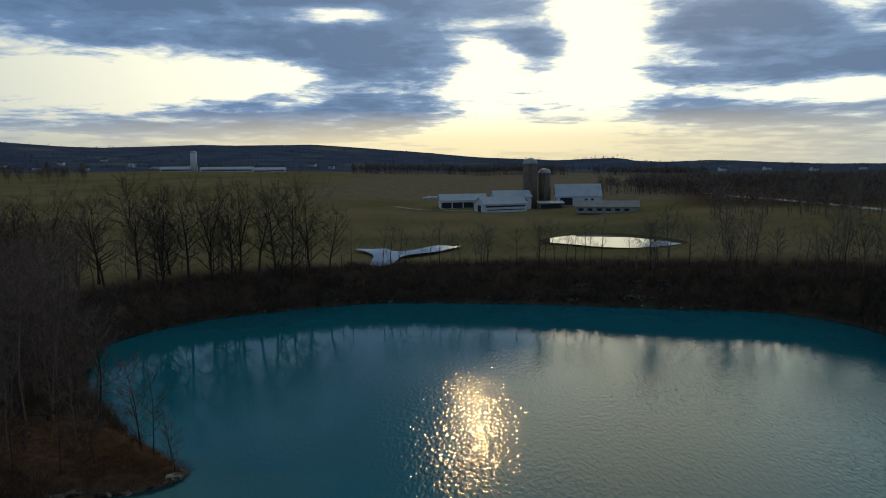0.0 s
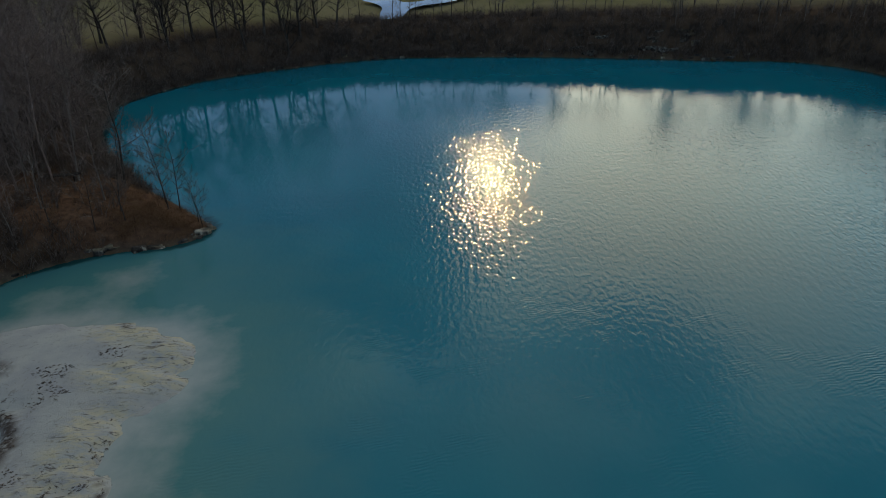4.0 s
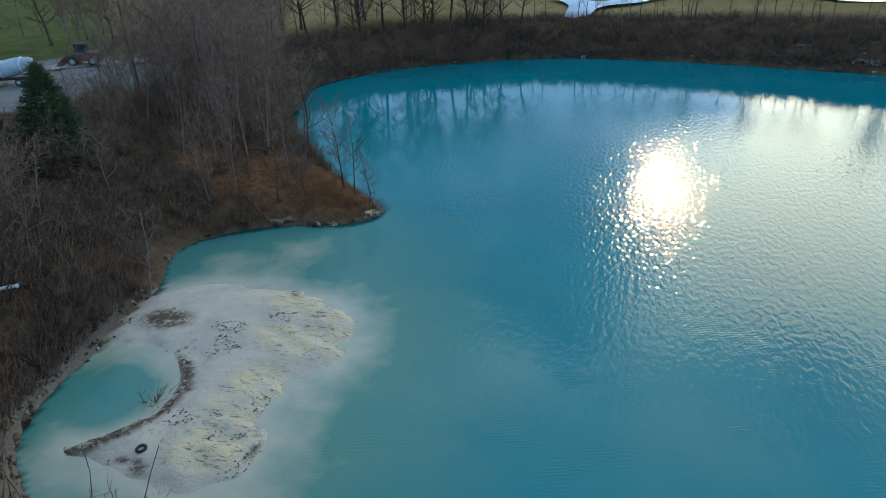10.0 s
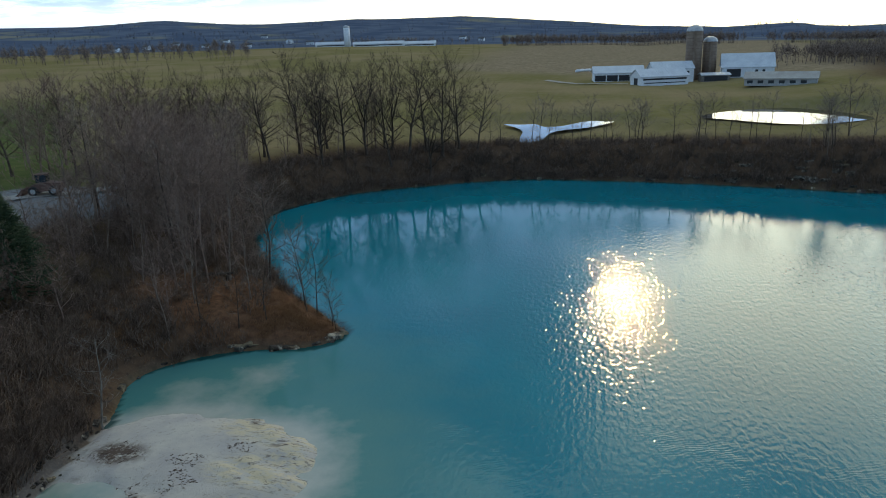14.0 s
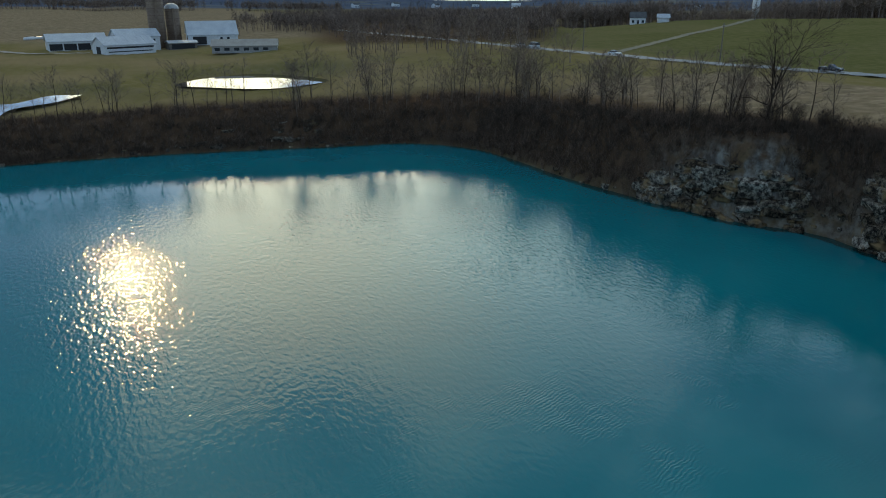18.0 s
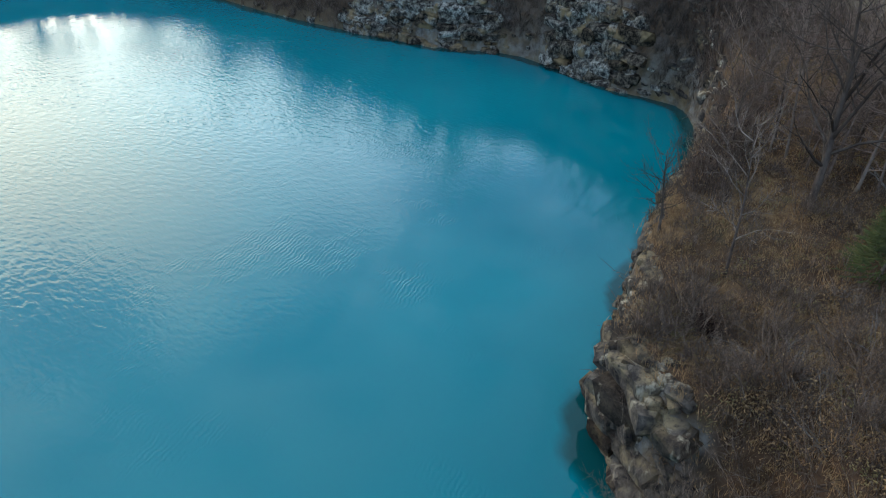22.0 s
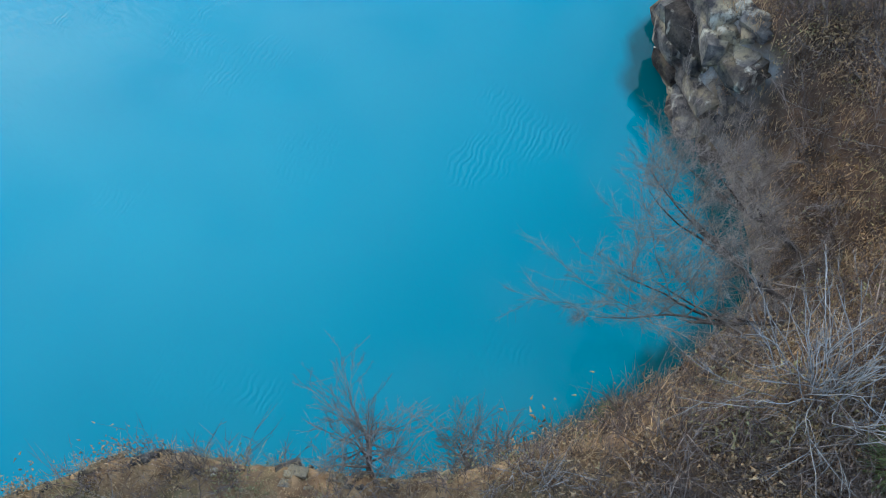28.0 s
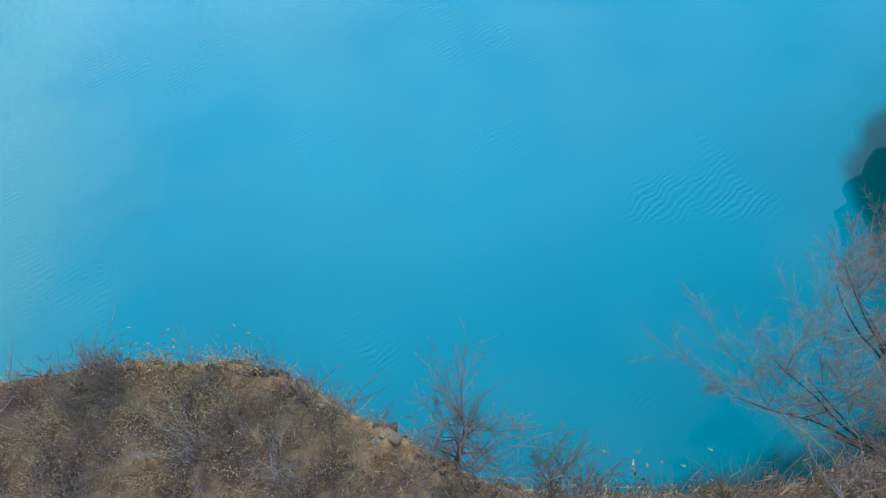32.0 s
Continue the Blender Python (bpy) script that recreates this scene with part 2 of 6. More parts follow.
def ground_material():
    m = Mat("ground_surface")
    big, mid, fine = m.noise(0.02, 4), m.noise(0.35, 5), m.noise(4.0, 5, 0.65)
    grass = m.mix(m.band(big, 0.4, 0.6), (0.195, 0.160, 0.062), (0.275, 0.205, 0.105))
    grass = m.mix(m.band(mid, 0.45, 0.75), grass, (0.25, 0.195, 0.10))
    grass = m.mix(m.attr("lush"), grass, m.mix(m.band(mid, 0.35, 0.65), (0.080, 0.100, 0.034), (0.125, 0.130, 0.050)))
    rows = m.noise(0.5, 2, stretch=(0.15, 1.0, 1.0))
    stub = m.mix(m.band(rows, 0.35, 0.65), (0.26, 0.19, 0.12), (0.35, 0.265, 0.17))
    stub = m.mix(m.band(mid, 0.4, 0.7), stub, (0.19, 0.145, 0.085))
    col = m.mix(m.attr("tan"), grass, stub)
    litter = m.mix(m.band(mid, 0.35, 0.65), (0.075, 0.044, 0.027), (0.125, 0.075, 0.047))
    litter = m.mix(m.band(fine, 0.5, 0.75), litter, (0.17, 0.11, 0.066))
    litter = m.mix(m.band(m.noise(1.1, 5), 0.55, 0.7), litter, (0.06, 0.04, 0.028))
    col = m.mix(m.attr("litter"), col, litter)
    col = m.mix(m.attr("leaf"), col, m.mix(m.band(m.noise(1.2, 6, 0.7), 0.36, 0.64), (0.085, 0.042, 0.025), (0.20, 0.105, 0.058)))
    dry = m.mix(m.band(m.noise(1.6, 5), 0.35, 0.65), (0.115, 0.064, 0.034), (0.31, 0.185, 0.092))
    dry = m.mix(m.band(m.noise(0.45, 4), 0.52, 0.68), dry, (0.15, 0.115, 0.055))
    col = m.mix(m.attr("dry"), col, dry)
    cell = m.voronoi(1.3, stretch=(1, 1, 1.6))
    rock = m.mix(m.band(m.noise(0.7, 6, 0.65), 0.38, 0.62), (0.09, 0.083, 0.077), (0.30, 0.28, 0.245))
    rock = m.mix(m.band(m.noise(2.2, 5, 0.7), 0.55, 0.72), rock, (0.07, 0.055, 0.042))
    rock = m.mix(m.band(cell, 0.0, 0.12), (0.05, 0.045, 0.04), rock)
    rock = m.mix(m.band(m.noise(0.25, 3), 0.52, 0.65), rock, (0.2, 0.135, 0.075))
    col = m.mix(m.math("MULTIPLY", m.attr("rock"), m.band(m.noise(0.6, 5), 0.32, 0.5)), col, rock)
    sand = m.mix(m.band(m.noise(0.3, 5, 0.6), 0.38, 0.62), (0.44, 0.395, 0.36), (0.55, 0.495, 0.42))
    sand = m.mix(m.math("MULTIPLY", m.attr("cream"), m.band(m.noise(0.8, 6, 0.65, stretch=(1, 1.8, 1), distort=0.6), 0.4, 0.58)), sand, (0.62, 0.51, 0.34))
    # dark streaks: shade of the low silt ridges, painted into the sand
    sand = m.mix(m.math("MULTIPLY", m.attr("cream"), m.band(m.noise(1.0, 7, 0.72, stretch=(0.8, 2.4, 1), distort=1.2), 0.55, 0.62)), sand, (0.17, 0.135, 0.11))
    sand = m.mix(m.math("MULTIPLY", m.band(m.noise(1.6, 7, 0.75, distort=1.5), 0.56, 0.70), 0.8), sand, (0.2, 0.155, 0.125))
    sand = m.mix(m.math("MULTIPLY", m.attr("wrack"), m.band(m.noise(1.5, 6, 0.75), 0.36, 0.52)), sand, (0.12, 0.088, 0.07))
    col = m.mix(m.attr("sand"), col, sand)
    stone = m.mix(m.band(fine, 0.35, 0.65), (0.16, 0.158, 0.158), (0.25, 0.246, 0.24))
    col = m.mix(m.attr("gravel"), col, stone)
    # far wooded hills, blue-grey because distance haze is painted into their ground colour
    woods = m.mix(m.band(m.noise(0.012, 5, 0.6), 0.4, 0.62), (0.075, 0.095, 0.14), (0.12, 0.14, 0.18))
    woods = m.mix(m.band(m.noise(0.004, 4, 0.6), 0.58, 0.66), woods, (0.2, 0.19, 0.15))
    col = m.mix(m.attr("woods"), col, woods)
    return m.done(col, 0.95, m.math("ADD", fine, m.noise(14.0, 4)), 0.6, 0.06, spec=0.0)


GROUND = ground_material()


def water_material(name, deep, mid, ripple=1.0, murk=True):
    m = Mat(name)
    tone = m.mix(m.band(m.noise(0.03, 3.0), 0.35, 0.65), deep, mid)
    chop = m.noise(1.4, 1.0, 0.5, stretch=(1.6, 0.8, 1), distort=0.3)
    fine = m.noise(3.2, 2.0, 0.5)
    calm = m.band(m.noise(0.035, 3.0, 0.5, stretch=(1.3, 0.7, 1)), 0.40, 0.64)
    # breaths of wind: patches of close parallel ripples
    wave = m.add("ShaderNodeTexWave", Scale=1.0, Distortion=9.0, Detail=3.0)
    wave.inputs["Detail Scale"].default_value = 0.8
    mp = m.add("ShaderNodeMapping")
    mp.inputs["Rotation"].default_value = (0, 0, 1.25)
    m.link(m.geo.outputs["Position"], mp.inputs[0])
    m.link(mp.outputs[0], wave.inputs["Vector"])
    gust = m.band(m.noise(0.11, 4.0, 0.6), 0.52, 0.68)
    # the water under the near bluff is sheltered, the open middle is not
    sep = m.add("ShaderNodeSeparateXYZ")
    m.link(m.geo.outputs["Position"], sep.inputs[0])
    lee = m.math("MULTIPLY", m.band(sep.outputs[0], -38.0, 2.0), m.math("SUBTRACT", 1.0, m.band(sep.outputs[1], 92.0, 126.0)))
    fetch = m.math("ADD", m.math("MULTIPLY", m.math("MULTIPLY", m.band(sep.outputs[1], 30.0, 70.0), lee), 0.94), 0.06)
    open_water = m.math("ADD", m.math("MULTIPLY", chop, m.math("ADD", m.math("MULTIPLY", calm, 0.5), 0.5)), m.math("MULTIPLY", fine, 0.03))
    height = m.math("ADD", m.math("MULTIPLY", open_water, fetch), m.math("MULTIPLY", m.math("MULTIPLY", wave.outputs["Fac"], m.math("MULTIPLY", gust, m.math("SUBTRACT", 1.0, m.band(sep.outputs[1], 42.0, 66.0)))), 0.13))
    bump = m.add("ShaderNodeBump", Strength=1.0, Distance=0.083 * ripple)
    m.link(height, bump.inputs["Height"])
    p = m.add("ShaderNodeBsdfPrincipled", Roughness=0.02, IOR=1.33)
    if murk:
        # over the pale silt the milky water grows lighter and greener as it shoals; over the drowned ledges it is dark
        # green, and below the east cliff this green also paints the cliff's dark reflection
        d = m.attr("depth")
        wob = m.math("ADD", d, m.math("MULTIPLY", m.math("SUBTRACT", m.noise(0.16, 6, 0.62), 0.5), 2.3))
        tone = m.mix(m.band(wob, 0.8, 4.8), (0.095, 0.225, 0.190), tone)
        tone = m.mix(m.band(wob, 0.0, 1.3), (0.42, 0.41, 0.345), tone)
        tone = m.mix(m.math("MULTIPLY", m.attr("ledge"), 0.85), tone, (0.004, 0.042, 0.040))
    m.put(p.inputs["Base Color"], tone)
    m.link(bump.outputs[0], p.inputs["Normal"])
    surf = p.outputs[0]
    if murk:
        clear = m.add("ShaderNodeBsdfTransparent")
        clear.inputs[0].default_value = (0.86, 0.96, 0.95, 1)
        mx = m.add("ShaderNodeMixShader")
        m.put(mx.inputs[0], m.band(d, -0.06, 0.0))
        m.link(clear.outputs[0], mx.inputs[1]), m.link(surf, mx.inputs[2])
        surf = mx.outputs[0]
    out = m.add("ShaderNodeOutputMaterial")
    m.link(surf, out.inputs[0])
    return m.m


WATER = water_material("turquoise_water", (0.002, 0.156, 0.198), (0.004, 0.198, 0.238))
POND = water_material("pond_water", (0.03, 0.035, 0.03), (0.05, 0.05, 0.04), 0.3, False)

# ---------------------------------------------------------------- the lie of the land
# The waterline of the flooded quarry, from the near bluff along the east side, round the far bank to the spit and the silt bar.
SHORE = [(-11, 13.6), (-5, 11.9), (-1.3, 10.1), (0.6, 7.4), (3.2, 4.6), (8.2, 2.5), (14.5, 0.7), (20.6, 0.6), (25.0, 4.8), (27.2, 9.2), (29.8, 12.2), (36, 14.5),
         (44, 17.5), (54, 19.4), (68, 22.7), (83, 30.2), (84, 39), (86, 49), (87, 59), (82, 69), (79, 83), (77, 100), (77, 119), (75, 132),
         (66, 143), (50, 147), (32, 152), (14, 156), (-3, 158), (-16, 158), (-28, 154), (-39, 148), (-49, 141), (-56, 130), (-58, 121),
         (-54, 106), (-48, 94), (-39, 83), (-30, 74), (-26, 69), (-28, 65), (-37, 62), (-42, 56), (-39.5, 48), (-38, 40), (-37.6, 33), (-35.6, 27.6), (-30.5, 23.2), (-24, 19), (-17, 16.5)]
NS = len(SHORE)
# height of the bank's top and width of its slope, by place along the waterline (index into SHORE)
BANK_I = [0, 3.4, 4.4, 7, 8.1, 8.6, 11, 13, 14, 15, 19, 21, 23, 24, 28, 34, 36, 37, 38, 40, 41, 42, 46, 48, 50]
BANK_H = [11.4, 11.6, 11.3, 11, 9, 7, 7, 9, 10, 12.5, 12.5, 11, 9, 8, 6.5, 6, 5, 3, 1.6, 1.6, 3, 5, 7, 9.6, 11.4]
BANK_W = [1.3, 1.4, 2.2, 5.5, 4.5, 1.2, 1.3, 2.4, 3, 2.0, 2.4, 5, 7, 8, 8, 7, 6, 5, 4, 4, 5, 7, 9, 4, 1.3]


def catmull(points, per):
    """A closed smooth line through the points, with per pieces between two of them."""
    p = np.array(points, float)
    a, b, c, d = np.roll(p, 1, 0), p, np.roll(p, -1, 0), np.roll(p, -2, 0)
    out = []
    for k in range(per):
        t = k / per
        out.append(0.5 * (2 * b + (c - a) * t + (2 * a - 5 * b + 4 * c - d) * t * t + (3 * b - a - 3 * c + d) * t ** 3))
    return np.stack(out, 1).reshape(-1, 2)


PER = 6
LINE = catmull(SHORE, PER)
NEXT = np.roll(LINE, -1, 0)
rng = np.random.default_rng(7)
LATTICE = rng.random((256, 256))


def vnoise(x, y):
    xi, yi = np.floor(x).astype(int), np.floor(y).astype(int)
    fx, fy = x - xi, y - yi
    fx, fy = fx * fx * (3 - 2 * fx), fy * fy * (3 - 2 * fy)
    g = lambda i, j: LATTICE[(xi + i) % 256, (yi + j) % 256]
    return (g(0, 0) * (1 - fx) + g(1, 0) * fx) * (1 - fy) + (g(0, 1) * (1 - fx) + g(1, 1) * fx) * fy


def fbm(x, y, scale, octaves=4, shift=0.0):
    """Noise about 0, within about -1 to 1; scale in metres."""
    v, amp, total = 0.0, 1.0, 0.0
    for k in range(octaves):
        v = v + amp * (vnoise(x / scale * 2 ** k + 17.3 * k + shift, y / scale * 2 ** k + 5.1 * k + shift * 0.7) * 2 - 1)
        total += amp
        amp *= 0.5
    return v / total


def smooth(e0, e1, v):
    t = np.clip((v - e0) / (e1 - e0), 0, 1)
    return t * t * (3 - 2 * t)


# outline of the bar of pale silt
SILT = [(-39, 45.5), (-35.8, 48.0), (-31.9, 49.2), (-26.8, 49.5), (-23.0, 48.0), (-20.4, 45.0), (-19.8, 41.5), (-21.2, 38.4), (-22.0, 35.9), (-22.1, 33.9), (-20.8, 31.9), (-21.0, 29.5), (-21.9, 27.6), (-24.0, 26.8), (-26.5, 27.4), (-29.1, 27.8), (-31.2, 28.4), (-30.6, 30.0), (-29.2, 31.8), (-28.6, 34.9), (-29.8, 37.6), (-32.0, 39.4), (-35.0, 40.2), (-39, 40.5)]
SILT_LINE = catmull(SILT, 3)


def shape_distance(x, y, line):
    """Metres inside a closed line (outside negative) for places near it."""
    d, _ = shore_distance(x, y, line)
    return -d, None


def shore_distance(x, y, line=None):
    """Signed metres from the waterline (land positive) and the place along it, as an index into SHORE."""
    line = LINE if line is None else line
    dist, place, inside = np.full(x.shape, 1e9), np.zeros(x.shape), np.zeros(x.shape, bool)
    for k, ((ax, ay), (bx, by)) in enumerate(zip(line, np.roll(line, -1, 0))):
        ex, ey = bx - ax, by - ay
        t = np.clip(((x - ax) * ex + (y - ay) * ey) / (ex * ex + ey * ey), 0, 1)
        d = np.hypot(x - ax - t * ex, y - ay - t * ey)
        near = d < dist
        dist = np.where(near, d, dist)
        place = np.where(near, (k + t) / PER, place)
        if ay != by:
            inside ^= ((ay > y) != (by > y)) & (x < ax + (y - ay) / (by - ay) * ex)
    return np.where(inside, -dist, dist), place


HILL_AZ = [-180, -60, -44, -36, -32, -26, -19, -10, -6, -3, -1, 3, 9, 13.5, 16, 21, 27, 32, 40, 53, 61, 70, 85, 110, 180]
HILL_EL = [1.5, 1.6, 1.7, 1.7, 2.15, 1.75, 1.9, 1.8, 1.5, 1.2, 1.05, 0.65, 0.4, 0.6, 0.2, 0.25, -0.1, -0.25, 0.2, 0.55, 0.9, 1.2, 1.4, 1.5, 1.5]


def ellipse(x, y, cx, cy, rx, ry):
    return 1 - ((x - cx) / rx) ** 2 - ((y - cy) / ry) ** 2


def land(x, y):
    """Height and surface masks of the ground at x, y (arrays)."""
    x, y = np.asarray(x, float), np.asarray(y, float)
    r, az = np.hypot(x, y), np.degrees(np.arctan2(x, y))
    d, s = shore_distance(x, y)
    # the open plain
    plain = 8.0 + 4.3 * smooth(40, 110, x) + 4 * smooth(30, 0, y) * smooth(40, -20, np.abs(x) * 0.3)
    plain = plain + np.interp(az, [-90, -45, -19, 0, 8, 16, 30], [16, 20, 19, 12, 6, 2.5, 1.5]) * smooth(200, 950, r) + 1.0 * fbm(x, y, 120, 3)
    swell = smooth(150, 420, x) * smooth(-200, 100, y) * smooth(30, 46, az)
    plain = plain + swell * 8.0 - 9.0 * smooth(425, 540, r) * smooth(34, 40, az) * smooth(130, 105, az)
    for cx, cy, rx, ry, bed in ((51, 218, 33, 32, 6.6), (-9, 190, 30, 36, 6.0)):
        w = smooth(-0.1, 0.4, ellipse(x, y, cx, cy, rx, ry))
        plain = plain * (1 - w) + bed * w
    # the ring of hills
    el = np.interp(az, HILL_AZ, HILL_EL)
    crest = 22 + 3000 * np.tan(np.radians(el)) + 14 * fbm(x, y, 420, 4, 9.0)
    hill = smooth(1300, 3000, r)
    z = plain * (1 - hill) + crest * hill
    # banks of the quarry
    hb, wb = np.interp(s, BANK_I, BANK_H), np.interp(s, BANK_I, BANK_W)
    rough = fbm(x, y, 5.0, 4, 3.0)
    dd = d + 0.9 * rough * smooth(0, 2, d) * np.clip(wb / 3, 0.6, 2)
    t = np.clip(dd / wb, 0, 1)
    prof = 1 - (1 - t) ** np.interp(wb, [1, 4, 9], [2.2, 1.35, 1.4])
    top = hb + (z - hb) * smooth(0, 28, d - wb)
    bank = top * prof + 0.35 * fbm(x, y, 3.0, 4, 1.0) * smooth(0, 3, d)
    z = np.where(d > 0, bank, z)
    # bed of the lake
    bed = -np.minimum(2.6 * -d, 14.0)
    inner, _ = shape_distance(x, y, SILT_LINE)
    inner = inner + 1.0 * fbm(x, y, 5.0, 5, 6.0) + 0.9 * fbm(x, y, 1.8, 3, 3.0) + 0.4
    cove = -1.1 - 0.16 * np.maximum(0, np.hypot(x + 33, (y - 55) * 1.3) - 5) + 0.5 * fbm(x, y, 5.0, 3, 6.0)
    ridge = 0.5 - np.abs(fbm(x * 0.7 + y * 0.35, y, 3.2, 4, 2.0))
    cream = smooth(3.2, 1.2, np.hypot((x + 23.5) * 0.9, np.clip(np.abs(y - 33.5) - 3.5, 0, 99))) + smooth(1.0, 0.4, np.hypot((x + 23.5) / 5.5, (y - 42.5) / 3.0)) + smooth(3.0, 0.5, np.abs(inner - 1.2)) * smooth(38, 44, y) * smooth(-31, -27, x)
    silt = np.where(inner > 0, 0.42 * np.tanh(0.7 * inner), np.maximum(0.30 * inner, -60)) + 0.85 * (ridge - 0.3) * np.clip(cream, 0, 1) * smooth(-1.0, 1.0, inner)
    silt = np.maximum(silt, cove)
    pool = ellipse(x, y, -33.6, 33.4, 4.3, 4.9) + 0.15 * fbm(x, y, 3.0, 3, 4.0)
    pool_rim = smooth(0.36, 0.18, np.abs(pool + 0.40)) * smooth(-34, -31.5, x + 0.25 * (33 - y))
    silt = np.where(pool > 0, np.minimum(silt, 0.05 - 2.4 * pool), silt + 0.22 * pool_rim * (inner > -1))
    z = np.where(d <= 0, np.maximum(bed, silt), z)
    slope_rock = np.interp(s, [0, 4, 7.6, 8.3, 11, 13, 15, 15.9, 16.1, 17.2, 17.6, 18.0, 18.4, 19.9, 20.3, 24, 50], [0.4, 0.3, 0.3, 0.95, 0.95, 0.4, 0.12, 0.15, 1, 1, 0.12, 0.12, 1, 1, 0.2, 0.2, 0.4]) * smooth(4.2, 2.6, wb) * smooth(0.02, 0.12, t) * smooth(0.8, 0.5, t)
    masks = {
        "sand": smooth(0.8, -0.3, d) * smooth(-3, -1.0, silt) * (silt >= bed),
        "cream": cream,
        "wrack": (np.maximum(smooth(0.10, 0.02, np.abs(silt - 0.16)) * smooth(0.15, 0.4, fbm(x, y, 4.0, 4, 12.0)), pool_rim) + smooth(1.3, 0.5, np.hypot((x + 35.2) / 2.4, (y - 43.0) / 1.6))) * (d < 0.8) * (silt >= bed) * (silt > -0.2),
        "rock": np.where(d > -1, np.maximum(slope_rock, np.interp(s, [0, 19.5, 20.5, 48, 49, 50], [0.55, 0.55, 0.1, 0.1, 0.5, 0.55]) * smooth(1.2, 0.3, d) * smooth(-1, 0, d)), 0),
        "litter": np.maximum(np.maximum(smooth(26, 12, d), 0.85 * smooth(16, 20, az) * smooth(37, 34, az) * smooth(290, 340, r) * smooth(1000, 800, r)), 0.9 * smooth(-44, -50, x) * smooth(-90, -80, x) * smooth(96, 86, y)) * smooth(-1, 0.5, d),
        "dry": 0.9 * smooth(8.0, 9.0, s) * smooth(15.5, 13.5, s) * smooth(0.5, 2, d) * smooth(26, 10, d) * smooth(-0.25, 0.25, fbm(x, y, 7, 4, 15.0)) + smooth(15, 9, r) * smooth(9, 4, x) * smooth(0, 1, d) + 0.3 * smooth(60, 25, r) * smooth(0, 1, d) * smooth(-12, 4, x) * smooth(0.0, 0.5, fbm(x, y, 6, 3, 5.0)),
        "tan": smooth(90, 96, x) * smooth(-60, -20, y) * smooth(135, 128, y) * (r < 400) * smooth(149, 145, x - 0.22 * np.maximum(0, 110 - y)) + smooth(330, 360, y) * smooth(-120, -60, x) * smooth(240, 200, x) * (r < 1300) * smooth(380, 420, y + x * 0.5),
        "gravel": np.maximum(smooth(0, 0.2, ellipse(x, y, -84, 96, 17, 12)), smooth(0, 0.3, ellipse(x, y, -80, 80, 8, 13))) + 0.35 * smooth(43, 44, s) * smooth(48, 47, s) * smooth(3.2, 1.2, d) * (d > -0.5),
        "leaf": smooth(-0.1, 0.5, ellipse(x, y, -39, 71, 14, 10) + 0.4 * fbm(x, y, 6, 4, 2.0)) * smooth(0.2, 1.2, d) * (s > 36.5) * (s < 42.5),
        "lush": smooth(-37, -40, az) * smooth(100, 115, r) * smooth(420, 300, r) + 0.6 * smooth(30, 38, az) * smooth(160, 175, x) * (r < 470),
        # by distance alone: wooded hills that take the painted haze tint
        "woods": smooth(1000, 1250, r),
    }
    return z, {k: np.clip(v, 0, 1) for k, v in masks.items()}, d, silt


def ground_z(x, y):
    return float(land(np.array([x]), np.array([y]))[0][0])


def axis(stops):
    """Grid lines: stops of (start, step), ending with (end, None)."""
    out = []
    for (a, step), (b, _) in zip(stops, stops[1:]):
        n = max(1, round((b - a) / step))
        out += list(np.linspace(a, b, n, endpoint=False))
    return np.array(out + [stops[-1][0]])


def far_axis(a, b, first, grow):
    out, p, step = [], a, first
    while abs(p - a) < abs(b - a):
        step *= grow
        p += step * (1 if b > a else -1)
        out.append(p)
    return out


def mesh_from(name, verts, faces, material, smooth_shade=True):
    me = bpy.data.meshes.new(name)
    verts, faces = np.asarray(verts, np.float32), np.asarray(faces, np.int32)
    n, k = faces.shape
    me.vertices.add(len(verts))
    me.vertices.foreach_set("co", verts.ravel())
    me.loops.add(n * k)
    me.loops.foreach_set("vertex_index", faces.ravel())
    me.polygons.add(n)
    me.polygons.foreach_set("loop_start", np.arange(0, n * k, k, dtype=np.int32))
    me.polygons.foreach_set("use_smooth", np.full(n, smooth_shade))
    me.update(calc_edges=True)
    if material:
        me.materials.append(material)
    return me


def grid_faces(nx, ny):
    i = np.arange(nx * ny).reshape(ny, nx)
    return np.stack([i[:-1, :-1], i[:-1, 1:], i[1:, 1:], i[1:, :-1]], -1).reshape(-1, 4)


def build_ground():
    xs = axis([(-110, 1.6), (-62, 0.8), (-42, 0.4), (-14, 0.42), (40, 0.8), (100, 1.8), (140, None)])
    ys = axis([(-30, 1.4), (-4, 0.42), (52, 0.8), (170, 1.8), (230, None)])
    xs = np.array(far_axis(-110, -5200, 1.5, 1.09)[::-1] + list(xs) + far_axis(140, 5200, 1.8, 1.09))
    ys = np.array(far_axis(-30, -5200, 1.2, 1.12)[::-1] + list(ys) + far_axis(230, 5200, 1.8, 1.07))
    gx, gy = np.meshgrid(xs, ys)
    z, masks, d, _ = land(gx.ravel(), gy.ravel())
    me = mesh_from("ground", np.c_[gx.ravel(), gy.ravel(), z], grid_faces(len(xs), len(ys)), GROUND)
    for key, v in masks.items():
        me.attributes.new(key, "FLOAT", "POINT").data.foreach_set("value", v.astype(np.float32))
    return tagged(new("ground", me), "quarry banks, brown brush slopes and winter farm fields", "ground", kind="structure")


build_ground()


